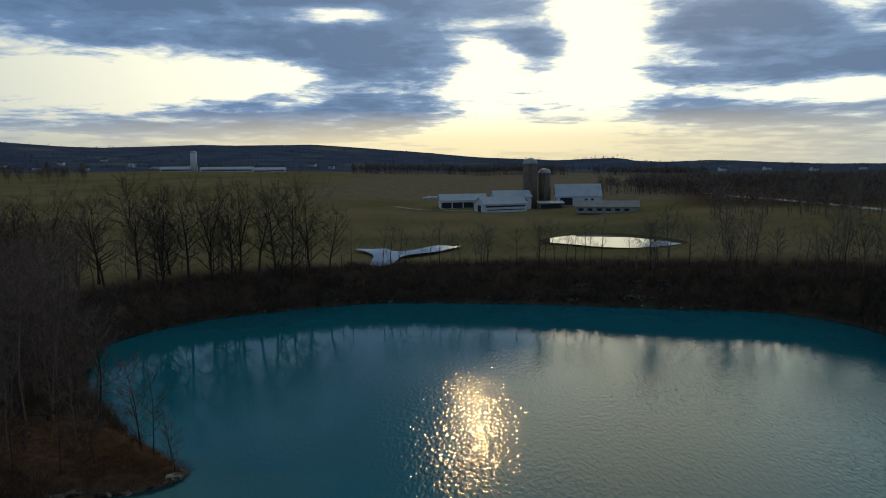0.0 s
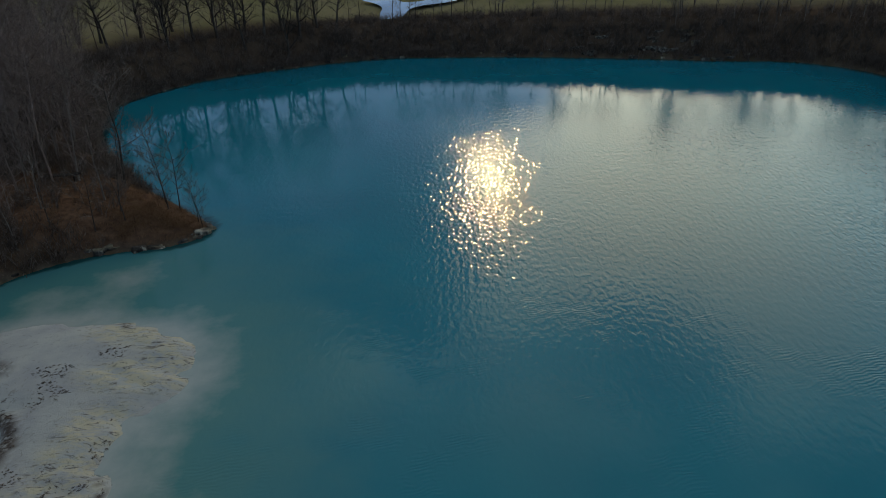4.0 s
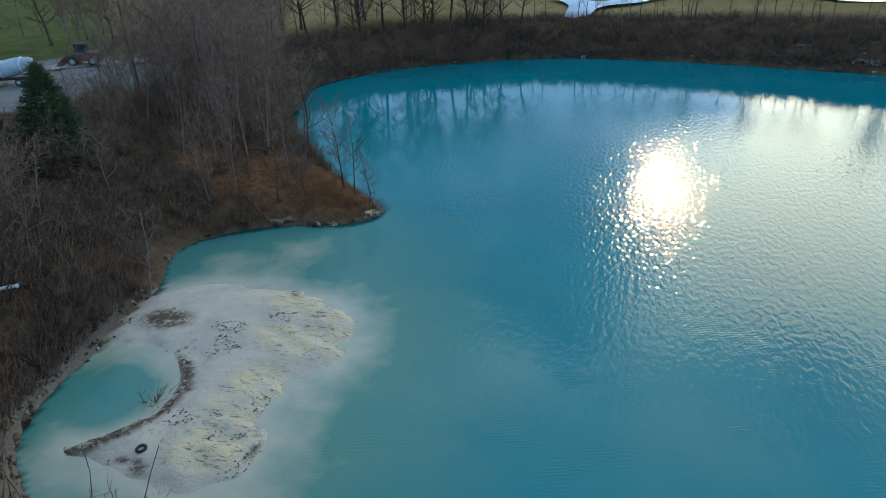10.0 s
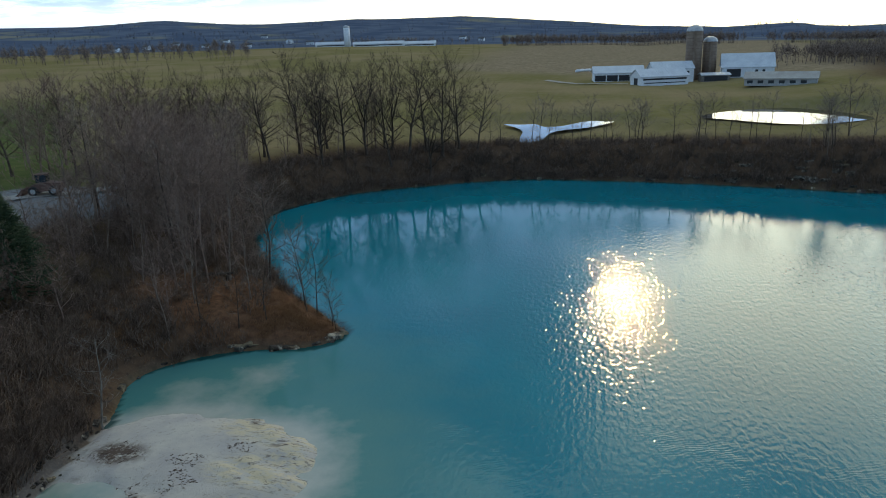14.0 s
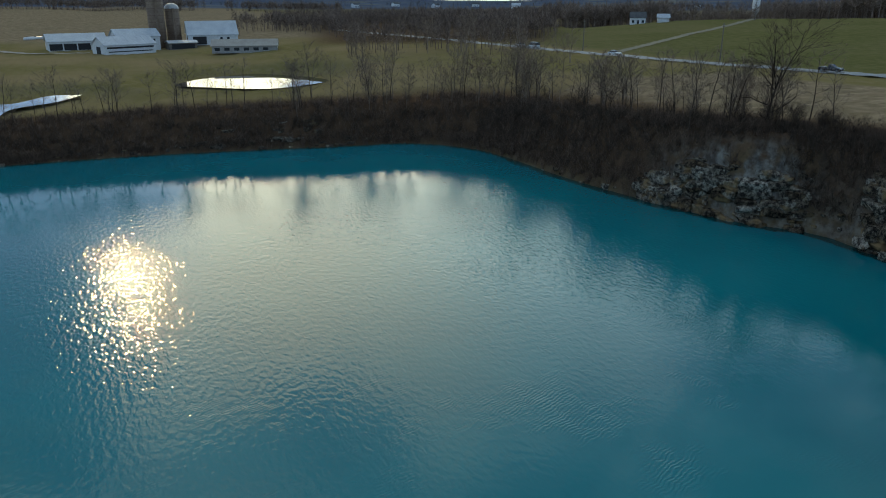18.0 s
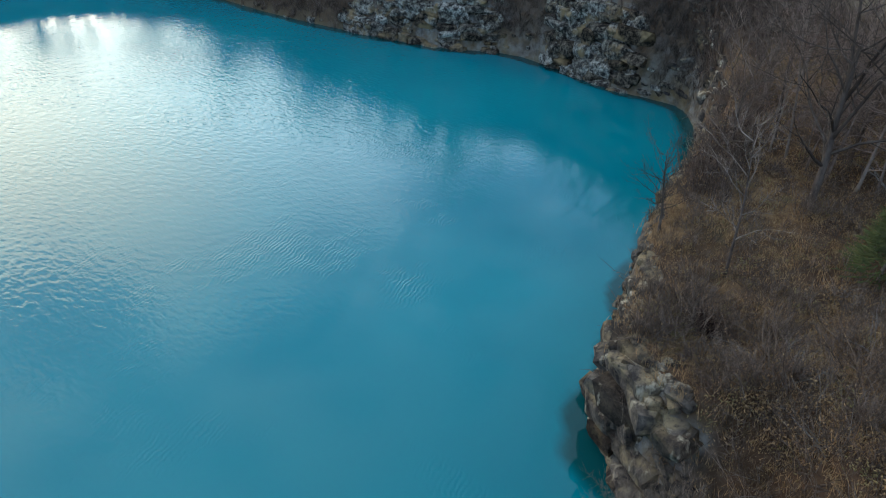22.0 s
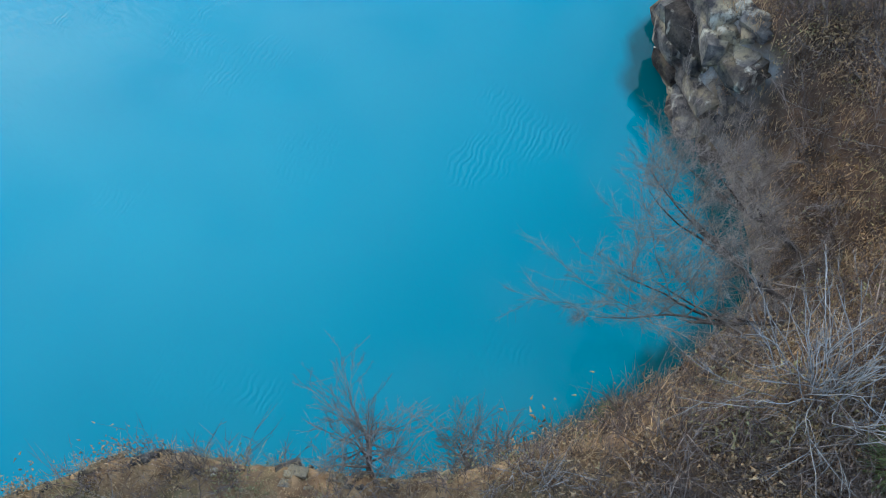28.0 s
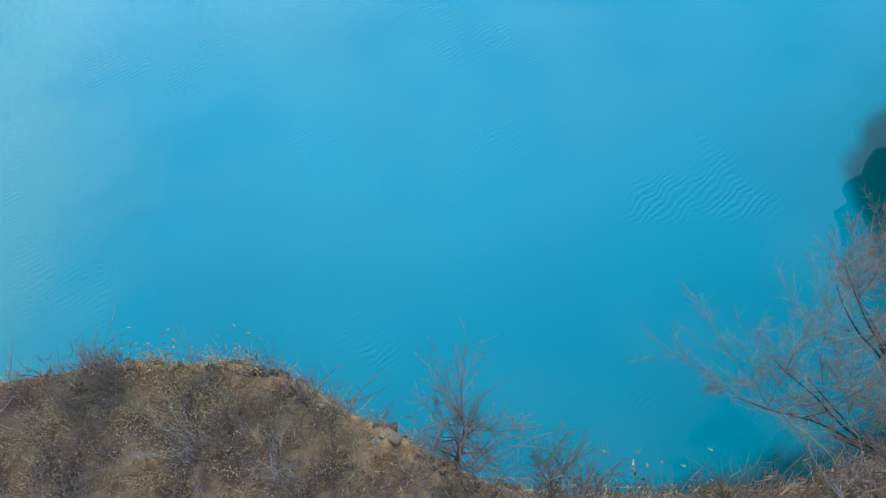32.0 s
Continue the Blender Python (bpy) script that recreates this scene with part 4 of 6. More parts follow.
def slope_pts(seed, n, edge=0.2):
    """Places all over the near east slope."""
    r = np.random.default_rng(seed)
    x, y = r.uniform(9, 66, n * 2), r.uniform(-16, 27, n * 2)
    z, _, d, _ = land(x, y)
    ok = (d > edge) & (r.random(len(x)) < np.clip(34 / np.hypot(x, y), 0.25, 1))
    return np.c_[x, y, z][ok][:n]


bushes("east_slope_brush", FULL, slope_pts(7, 800, 3.0), 0.7, 1.9, BRUSH_GREY, "tangle of grey leafless bushes on the east slope", 9)


def rim_pts(seed, n, edge=0.25):
    """Places on the steep ground by the leaning trees and the outcrop."""
    r = np.random.default_rng(seed)
    x, y = r.uniform(5, 36, n * 2), r.uniform(-12, 12, n * 2)
    z, _, d, _ = land(x, y)
    ok = (d > edge) & (np.hypot(x - 28, y - 9.5) > 2.0)
    return np.c_[x, y, z][ok][:n]


bushes("rim_brush", FULL, rim_pts(17, 420), 0.8, 2.0, BRUSH_GREY, "grey leafless bushes crowding the steep rim", 18)
bushes("rim_bramble", FULL, rim_pts(19, 520), 0.6, 1.5, BRUSH, "brown brambles crowding the steep rim", 20)
bushes("east_slope_bramble", FULL, slope_pts(8, 900), 0.5, 1.3, BRUSH, "brown brambles on the east slope", 10)

# ---------------------------------------------------------------- rock
LIME = Mat("limestone")
_c = LIME.mix(LIME.band(LIME.noise(1.5, 8, 0.75), 0.44, 0.62), (0.045, 0.038, 0.034), (0.62, 0.56, 0.46))
_c = LIME.mix(LIME.band(LIME.noise(3.5, 5, 0.7), 0.5, 0.7), _c, (0.09, 0.075, 0.06))
_c = LIME.mix(LIME.math("POWER", LIME.random(), 0.7), _c, (0.26, 0.2, 0.15), "MULTIPLY")
_c = LIME.mix(LIME.band(LIME.noise(0.35, 3), 0.56, 0.68), _c, (0.27, 0.18, 0.09))
LIME = LIME.done(_c, 0.9, LIME.noise(3.0, 8, 0.75), 1.0, 0.16, spec=0.1)
DULL = Mat("weathered_rock")
_c = DULL.mix(DULL.band(DULL.noise(1.1, 8, 0.7), 0.40, 0.66), (0.042, 0.035, 0.032), (0.23, 0.185, 0.145))
_c = DULL.mix(DULL.band(DULL.noise(0.6, 4), 0.52, 0.66), _c, (0.36, 0.27, 0.16))
_c = DULL.mix(DULL.band(DULL.noise(4.0, 6, 0.7), 0.52, 0.7), _c, (0.06, 0.05, 0.045))
_c = DULL.mix(DULL.math("POWER", DULL.random(), 1.5), _c, (0.45, 0.40, 0.36), "MULTIPLY")
_c = DULL.mix(DULL.band(DULL.noise(0.9, 6, 0.6, stretch=(1, 1, 0.4)), 0.58, 0.66), _c, (0.48, 0.40, 0.29))
DULL = DULL.done(_c, 0.9, DULL.noise(3.0, 8, 0.75), 1.0, 0.2, spec=0.1)


def rock_mesh(seed, flat=0.7, stone=None):
    """An angular broken block: the hull of a few random points, squared off."""
    r = np.random.default_rng(seed)
    bm = bmesh.new()
    for p in r.uniform(-1, 1, (44, 3)):
        p = np.sign(p) * np.abs(p) ** r.uniform(0.4, 0.9)
        p = p / max(1.0, np.linalg.norm(p) / 1.3)
        bm.verts.new((p[0], p[1] * 0.8, p[2] * flat))
    res = bmesh.ops.convex_hull(bm, input=bm.verts)
    bmesh.ops.delete(bm, geom=[e for e in res["geom_interior"] if isinstance(e, bmesh.types.BMVert)], context="VERTS")
    me = bpy.data.meshes.new("rock")
    bm.to_mesh(me)
    bm.free()
    me.materials.append(stone or LIME)
    return me


ROCKS = [rock_mesh(k, 0.45 + 0.07 * (k % 6)) for k in range(12)]


DULLS = [rock_mesh(40 + k, 0.5 + 0.07 * (k % 6), DULL) for k in range(12)]


def lay_rocks(parent, seed, i0, i1, d0, d1, n, s0, s1, sink=0.25, zmax=99.0, kinds=None):
    kinds = kinds or ROCKS
    r = np.random.default_rng(seed)
    for x, y, z in along_shore(r, i0, i1, d0, d1, n):
        if z > zmax:
            continue
        s = s0 * (s1 / s0) ** r.random()
        ob = new("rock", kinds[r.integers(len(kinds))])
        ob.parent = parent
        k = np.argmin(np.hypot(*(LINE - (x, y)).T))
        strike = math.degrees(math.atan2(OUT[k, 1], OUT[k, 0])) - 90
        ob.matrix_world = pose(x, y, z - s * sink, r.normal(6, 7), r.normal(0, 7), strike + r.normal(0, 16)) @ Matrix.Diagonal((s * r.uniform(0.9, 1.9), s * 0.9, s * r.uniform(0.6, 1.1), 1))


east_cliff = thing("limestone_cliff", pose(0, 0, 0), "pale grey broken limestone face above the water", "cliff", kind="structure")
lay_rocks(east_cliff, 71, 18.2, 20.1, 0.0, 1.4, 170, 0.5, 1.7, 0.55, zmax=8.0)
lay_rocks(east_cliff, 72, 15.9, 17.4, 0.0, 1.8, 160, 0.55, 2.0, 0.55, zmax=10.0)
lay_rocks(east_cliff, 73, 15.2, 21.5, -0.2, 0.4, 50, 0.3, 0.8)
head_rock = thing("rock_outcrop", pose(0, 0, 0), "weathered grey and cream rock outcrop jutting over the water", "rock", kind="structure")
lay_rocks(head_rock, 74, 8.4, 10.4, -0.1, 1.1, 70, 0.5, 1.5, 0.7, kinds=DULLS)
lay_rocks(head_rock, 84, 8.3, 10.6, 0.0, 1.4, 90, 0.15, 0.6, 0.4, kinds=DULLS)
lay_rocks(head_rock, 83, 8.6, 9.9, 1.1, 2.6, 22, 0.3, 0.8, 0.6, kinds=DULLS)
lay_rocks(head_rock, 75, 10.2, 15.4, -0.1, 1.8, 190, 0.25, 0.95, 0.5, kinds=DULLS)
far_rocks = thing("bank_rocks", pose(0, 0, 0), "scattered grey stones along the far waterline", "rocks", kind="structure")
lay_rocks(far_rocks, 76, 24, 34, -0.2, 1.2, 90, 0.25, 0.8, kinds=DULLS)
lay_rocks(far_rocks, 77, 25.0, 26.6, 1.0, 4.5, 22, 0.5, 1.2, 0.5)
spit_rocks = thing("spit_rocks", pose(0, 0, 0), "low grey rocks edging the brown spit", "rocks", kind="structure")
lay_rocks(spit_rocks, 78, 38.2, 40.6, -0.3, 0.6, 24, 0.2, 0.75, kinds=DULLS)
lay_rocks(spit_rocks, 79, 40.5, 43.5, -0.1, 0.7, 18, 0.2, 0.6, kinds=DULLS)
lay_rocks(spit_rocks, 80, 43.5, 47.8, -0.4, 2.2, 240, 0.07, 0.34, kinds=DULLS)
bluff_rocks = thing("bluff_rocks", pose(0, 0, 0), "cream and grey ledge stones along the bluff edge", "rocks", kind="structure")
lay_rocks(bluff_rocks, 81, 4.5, 8.2, 0.2, 1.0, 40, 0.12, 0.4, 0.5)
lay_rocks(bluff_rocks, 82, 0, 4, 0.2, 0.8, 30, 0.08, 0.22, 0.6)
lay_rocks(bluff_rocks, 85, 0, 4.2, 0.7, 1.7, 70, 0.06, 0.22, 0.4, kinds=DULLS)

# ---------------------------------------------------------------- ponds and roads
def flat_shape(name, pts, z, material, label, category):
    line = catmull(pts, 8)
    bm = bmesh.new()
    bm.faces.new([bm.verts.new((x, y, 0)) for x, y in line])
    bmesh.ops.triangulate(bm, faces=bm.faces[:])
    ob = part(name, bm, material)
    ob.location.z = z
    return tagged(ob, label, category, kind="structure")


flat_shape("pond", [(29.3, 216.5), (35, 227.5), (47, 237), (57, 240), (65, 230), (70, 219.5), (71, 209), (63, 201.5), (52.5, 197), (45, 199.5), (37, 207.5)], 7.1, POND, "still farm pond reflecting the bright sky", "pond")
flat_shape("pond", [(-25, 205.7), (-20.5, 204.7), (-16, 205), (-13.3, 199), (-8.7, 200.6), (-2.8, 210.5), (3.4, 212.5), (4.9, 209), (-1.1, 197.3), (-8.2, 191), (-11, 184.7), (-12.4, 172), (-16.5, 168.5), (-17.7, 177), (-18.3, 189), (-21, 198)], 6.75, POND, "narrow farm pond with an uneven edge", "pond")

ASPHALT = simple("asphalt", (0.16, 0.165, 0.17), (0.22, 0.225, 0.23), 0.3, 0.6, False)
GRAVEL = simple("gravel_track", (0.26, 0.24, 0.21), (0.34, 0.31, 0.27), 0.5, 0.95, False)
TRACK = simple("grassy_track", (0.17, 0.15, 0.09), (0.22, 0.195, 0.125), 0.4, 0.95, False)
PAINT = simple("road_paint", (0.7, 0.7, 0.66), (0.55, 0.55, 0.5), 2.0, 0.6, False)


def ribbon(name, pts, width, lift, material, label, parent=None, thick=0.0):
    """A strip of road laid over the ground along a smooth line."""
    p = np.array(pts, float)
    t = np.linspace(0, len(p) - 1, 24 * (len(p) - 1))
    k = np.clip(t.astype(int), 0, len(p) - 2)
    f = (t - k)[:, None]
    a, b, c, d = p[np.maximum(k - 1, 0)], p[k], p[k + 1], p[np.minimum(k + 2, len(p) - 1)]
    line = 0.5 * (2 * b + (c - a) * f + (2 * a - 5 * b + 4 * c - d) * f * f + (3 * b - a - 3 * c + d) * f ** 3)
    side = np.gradient(line, axis=0)
    side = np.stack([side[:, 1], -side[:, 0]], 1) / np.linalg.norm(side, axis=1, keepdims=True)
    cols = [line + side * width * u for u in (-0.5, 0, 0.5)]
    z = np.max([land(c[:, 0], c[:, 1])[0] for c in cols], axis=0) + lift
    v = np.concatenate([np.c_[c, z] for c in cols])
    n = len(line)
    i = np.arange(n - 1)
    f = np.concatenate([np.stack([i + m * n, i + 1 + m * n, i + 1 + (m + 1) * n, i + (m + 1) * n], 1) for m in (0, 1)])
    ob = part(name, mesh_from(name, v, f[:, ::-1], material), None, parent)
    return tagged(ob, label, "road", kind="structure") if parent is None else ob


ROAD = [(150, 420), (157, 330), (157.5, 286), (156, 242), (156, 211), (159, 188), (161.3, 164), (163.8, 143), (167, 126), (170, 108), (172.8, 91), (175.5, 77), (178.8, 62), (184, 44), (195, 20), (215, -15), (240, -60)]
road = ribbon("road", ROAD, 7.0, 0.12, ASPHALT, "grey two-lane country road between the fields")
off = lambda w: [(x + w, y + w * 0.3) for x, y in ROAD]
ribbon("edge_line", off(-2.9), 0.18, 0.14, PAINT, "", road)
ribbon("edge_line", off(2.9), 0.18, 0.14, PAINT, "", road)
ribbon("farm_track", [(161, 192), (192, 210), (232, 232), (298, 264), (379, 302)], 3.6, 0.12, TRACK, "pale farm track across the green field")
ribbon("farm_track", [(-24, 372), (-10, 350), (4, 344), (14, 342)], 4.0, 0.15, GRAVEL, "pale dirt track beside the barns")
ribbon("quarry_lane", [(-104, 84), (-88, 98), (-78, 110), (-72, 120)], 4.5, 0.10, GRAVEL, "gravel lane through the west wood")

# ---------------------------------------------------------------- farm buildings
WHITE = simple("white_siding", (0.62, 0.64, 0.66), (0.72, 0.73, 0.74), 0.4, 0.6)
ROOF_PALE = simple("pale_metal_roof", (0.42, 0.46, 0.52), (0.52, 0.56, 0.6), 0.25, 0.4, metal=0.2)
ROOF_DARK = simple("dark_shingle", (0.07, 0.07, 0.075), (0.11, 0.11, 0.11), 0.6)
DARK = simple("dark_door_gap_shade", (0.02, 0.02, 0.022), (0.03, 0.03, 0.032), 1.0)
STAVE = simple("concrete_stave", (0.17, 0.115, 0.08), (0.24, 0.175, 0.125), 0.5, 0.85)
STEEL = simple("galvanised_dome", (0.35, 0.36, 0.37), (0.45, 0.46, 0.46), 0.8, 0.45, metal=0.5)
STONE = simple("grey_block", (0.3, 0.29, 0.28), (0.38, 0.37, 0.35), 0.7)
RUST = simple("rusted_paint", (0.09, 0.035, 0.025), (0.13, 0.07, 0.05), 1.2, 0.7)
GLASS = Mat("window_glass").done((0.03, 0.04, 0.05), 0.08)
RUBBER = simple("black_rubber", (0.02, 0.02, 0.02), (0.035, 0.033, 0.03), 3.0, 0.85)
WEATHERED = simple("weathered_wood", (0.15, 0.125, 0.105), (0.23, 0.2, 0.17), 0.8, 0.9)


def box(bm, x0, x1, y0, y1, z0, z1):
    v = [bm.verts.new(p) for p in ((x0, y0, z0), (x1, y0, z0), (x1, y1, z0), (x0, y1, z0), (x0, y0, z1), (x1, y0, z1), (x1, y1, z1), (x0, y1, z1))]
    for f in ((3, 2, 1, 0), (4, 5, 6, 7), (0, 1, 5, 4), (1, 2, 6, 5), (2, 3, 7, 6), (3, 0, 4, 7)):
        bm.faces.new([v[i] for i in f])


def box_part(name, dims, material, parent, label=""):
    bm = bmesh.new()
    box(bm, *dims)
    bmesh.ops.bevel(bm, geom=bm.edges[:], offset=0.02, segments=1, affect="EDGES")
    return part(name, bm, material, parent, label)


def gable_house(name, x, y, turn, length, width, eave, ridge, label, category, wall=None, roof=None, holes=(), group="", overhang=0.5, base=True):
    """A gabled building along its own x axis. holes: (side, from, to, bottom, top, kind) with side f, b (long sides), l, r (gable ends)."""
    wall, roof = wall or WHITE, roof or ROOF_PALE
    ob = thing(name, pose(x, y, min(ground_z(x, y), ground_z(x + 4, y - 4)) - 0.25, 0, 0, turn), label, category, group)
    l, w = length / 2, width / 2
    bm = bmesh.new()
    prof = [(-w, 0), (w, 0), (w, eave), (0, ridge), (-w, eave)]
    a = [bm.verts.new((-l, p, q)) for p, q in prof]
    b = [bm.verts.new((l, p, q)) for p, q in prof]
    bm.faces.new(a[::-1]), bm.faces.new(b)
    for i in range(5):
        bm.faces.new((a[i], a[(i + 1) % 5], b[(i + 1) % 5], b[i]))
    bmesh.ops.recalc_face_normals(bm, faces=bm.faces)
    part("wall", bm, wall, ob)
    slope = (ridge - eave) / w
    for sgn in (-1, 1):
        bm = bmesh.new()
        lo, o = w + overhang, overhang
        vs = []
        for xx in (-l - o, l + o):
            for p, lift in ((0.0, 0.06), (0.0, 0.26), (lo, 0.26), (lo, 0.06)):
                vs.append(bm.verts.new((xx, sgn * p, ridge - slope * p + lift)))
        for q in ((0, 1, 2, 3), (7, 6, 5, 4), (0, 4, 5, 1), (1, 5, 6, 2), (2, 6, 7, 3), (3, 7, 4, 0)):
            bm.faces.new([vs[i] for i in q])
        bmesh.ops.recalc_face_normals(bm, faces=bm.faces)
        rf = part("roof", bm, roof, ob)
        if length > 9:
            for k in range(int(length // 2.4)):
                u = -l + 1.2 + k * 2.4
                bm = bmesh.new()
                q = [bm.verts.new((u + du, sgn * p, ridge - slope * p + lift)) for du in (-0.06, 0.06) for p, lift in ((0.05, 0.262), (0.05, 0.33), (lo, 0.33), (lo, 0.262))]
                for f in ((0, 1, 2, 3), (7, 6, 5, 4), (0, 4, 5, 1), (1, 5, 6, 2), (2, 6, 7, 3), (3, 7, 4, 0)):
                    bm.faces.new([q[i] for i in f])
                bmesh.ops.recalc_face_normals(bm, faces=bm.faces)
                part("roof_seam", bm, roof, rf)
    for side, u0, u1, z0, z1, kind in holes:
        e = 0.05
        dims = {"f": (u0, u1, -w - e, -w + 0.1, z0, z1), "b": (u0, u1, w - 0.1, w + e, z0, z1), "l": (-l - e, -l + 0.1, u0, u1, z0, z1), "r": (l - 0.1, l + e, u0, u1, z0, z1)}[side]
        # gap: near-black panel on the closed wall, painted for the shade inside
        mat = {"door": DARK, "window": GLASS, "gap": DARK, "white_door": WHITE}[kind]
        pc = box_part({"gap": "opening", "white_door": "door"}.get(kind, kind), dims, mat, ob)
        if kind == "window" and z1 - z0 > 0.5:
            f = 0.1
            if side in "fb":
                yy = (-w - e - 0.03, -w) if side == "f" else (w, w + e + 0.03)
                box_part("sill", (u0 - f, u1 + f, *yy, z0 - f, z0), WHITE, pc)
    return ob


def silo(x, y, dia, height, label, body=None, dome=None, chute=True):
    ob = thing("silo", pose(x, y, ground_z(x, y) - 0.3), label, "silo", "farm silos")
    r = dia / 2
    def lathe(prof, seg=24):
        bm = bmesh.new()
        rings = [[bm.verts.new((a * math.cos(2 * math.pi * k / seg), a * math.sin(2 * math.pi * k / seg), z)) for k in range(seg)] for a, z in prof]
        for p, q in zip(rings, rings[1:]):
            for k in range(seg):
                bm.faces.new((p[k], p[(k + 1) % seg], q[(k + 1) % seg], q[k]))
        bm.faces.new(rings[0][::-1]), bm.faces.new(rings[-1])
        return bm
    wall_h = height - r * 0.75
    part("shell", lathe([(r, 0), (r, wall_h)]), body or STAVE, ob, smooth_shade=True)
    part("dome", lathe([(r + 0.08, wall_h - 0.2)] + [((r + 0.08) * math.cos(a), wall_h + r * 0.75 * math.sin(a)) for a in np.linspace(0.02, 1.45, 8)]), dome or STEEL, ob, smooth_shade=True)
    for k in range(int(wall_h // 1.5)):
        z = 0.8 + k * 1.5
        part("hoop", lathe([(r, z), (r + 0.05, z), (r + 0.05, z + 0.1), (r, z + 0.1)]), STEEL if body else RUST, ob)
    if chute:
        bm = bmesh.new()
        box(bm, -0.5, 0.5, -r - 0.7, -r + 0.1, 0.5, wall_h)
        part("chute", bm, body or STAVE, ob)
    return ob


gable_house("barn", 27, 337.5, 22, 21.7, 11, 4.1, 7.0, "white barn with pale metal roof and dark slot windows", "barn",
            holes=[("l", -1.8, 1.8, 0.2, 3.4, "door"), ("f", -10, 10, 2.6, 3.3, "gap"), ("f", -9.5, 9.5, 1.2, 1.6, "gap"), ("r", -2, 2, 0.3, 3.0, "white_door")], group="farm buildings")
gable_house("barn", 33, 353, 12, 18, 10, 6.4, 9.2, "taller white barn with a pale metal roof behind the front barn", "barn", holes=[("f", -7, -4, 4.3, 5.2, "window"), ("f", -1, 2, 4.3, 5.2, "window"), ("f", 4, 7, 4.3, 5.2, "window")], group="farm buildings")
gable_house("cattle_shed", 10, 366, 5, 23, 12, 4.0, 6.8, "long low cattle shed with blue-grey roof and open dark front", "shed", holes=[("f", -11, -6, 0.3, 3.0, "gap"), ("f", -5.5, -0.5, 0.3, 3.0, "gap"), ("f", 0, 5, 0.3, 3.0, "gap"), ("f", 5.5, 11, 0.3, 3.0, "gap")], group="farm buildings")
gable_house("barn", 68, 366, -6, 22, 17, 4.6, 10.2, "large white barn with a broad pale gabled roof", "barn", holes=[("f", -9, -3, 0.3, 3.8, "gap"), ("f", 3, 4.2, 2.2, 3.4, "window"), ("f", 6, 7.2, 2.2, 3.4, "window"), ("l", -2, 2, 0.3, 3.6, "door")], group="farm buildings")
gable_house("implement_shed", 69, 303, -17, 25, 9, 2.8, 4.9, "long low shed with a tan-grey metal roof and pale wall", "shed", wall=STONE, roof=simple("tan_roof", (0.30, 0.27, 0.24), (0.38, 0.35, 0.31), 0.3, 0.5), holes=[("f", -11.5 + k * 3.7, -9.5 + k * 3.7, 0.9, 2.1, "window") for k in range(6)], group="farm buildings")
gable_house("lean_to", 52, 353, 4, 12, 8, 2.8, 3.6, "low dark lean-to between the silos and barn", "shed", wall=WEATHERED, holes=[("f", -5, 5, 0.3, 2.4, "gap")], group="farm buildings")
silo(44, 364, 7.2, 24.8, "tall brown concrete stave silo with a grey dome")
silo(51.5, 367, 6.2, 19.6, "shorter brown concrete stave silo with a grey dome")
# the farm on the far rise
ax = lambda az, rr: (rr * math.sin(radians(az)), rr * math.cos(radians(az)))
for az, ln in ((-19.8, 42), (-16.4, 62), (-13.3, 40)):
    x, y = ax(az, 930)
    gable_house("poultry_house", x, y, az * -0.6 + 4, ln, 14, 3.4, 6.0, "long low white poultry house on the far rise", "shed", holes=[("f", -ln / 2 + 2, ln / 2 - 2, 1.2, 2.4, "gap")], group="far farm buildings")
silo(*ax(-18.75, 922), 7.5, 25, "slender white silo tower on the far rise", WHITE, STEEL, False)
silo(*ax(49.8, 640), 5.5, 27, "white silo tower beyond the green field", WHITE, STEEL, False)
gable_house("house", 288, 321, -38, 8, 6, 3.8, 6.4, "white farmhouse with a dark gabled roof beside the woods", "house", roof=ROOF_DARK, holes=[("f", -3.2, -2.0, 1.0, 2.4, "window"), ("f", -0.6, 0.6, 0.2, 2.3, "door"), ("f", 2.0, 3.2, 1.0, 2.4, "window")])
gable_house("garage", 297, 311, -38, 6, 5, 2.8, 4.4, "small white garage with a pale roof near the farmhouse", "garage", holes=[("f", -2.5, 2.5, 0.2, 2.4, "white_door")])
r1 = np.random.default_rng(77)
for az, rr in [(-29, 1500), (-27.5, 1700), (-26, 1450), (-24.8, 1850), (-23, 1600), (-21.5, 1500), (-31, 1600), (-33, 1500), (-10, 1600), (-8.6, 1500), (-4, 1350), (-35, 1400), (24, 1500), (27, 1300), (30, 1500), (21, 1350), (33, 1200), (55, 1300), (58, 1500), (46, 1400)]:
    x, y = ax(az, rr)
    gable_house("house", x, y, r1.uniform(-30, 30), r1.uniform(11, 16), 9, 5.0, 8.0, "small pale house on the wooded hillside", "house", roof=ROOF_DARK if r1.random() < 0.7 else ROOF_PALE, holes=[("f", -4, -2.6, 1.0, 2.6, "window"), ("f", 2.6, 4, 1.0, 2.6, "window"), ("f", -0.6, 0.6, 0.3, 2.4, "door")], group="hillside houses")


# ---------------------------------------------------------------- vehicles, poles and small things
def loft(bm, secs):
    """Skin over cross-sections (x, [(y, z), ...])."""
    rows = [[bm.verts.new((x, y, z)) for y, z in pts] for x, pts in secs]
    n = len(rows[0])
    for a, b in zip(rows, rows[1:]):
        for k in range(n):
            bm.faces.new((a[k], a[(k + 1) % n], b[(k + 1) % n], b[k]))
    bm.faces.new(rows[0][::-1]), bm.faces.new(rows[-1])
    bmesh.ops.recalc_face_normals(bm, faces=bm.faces)


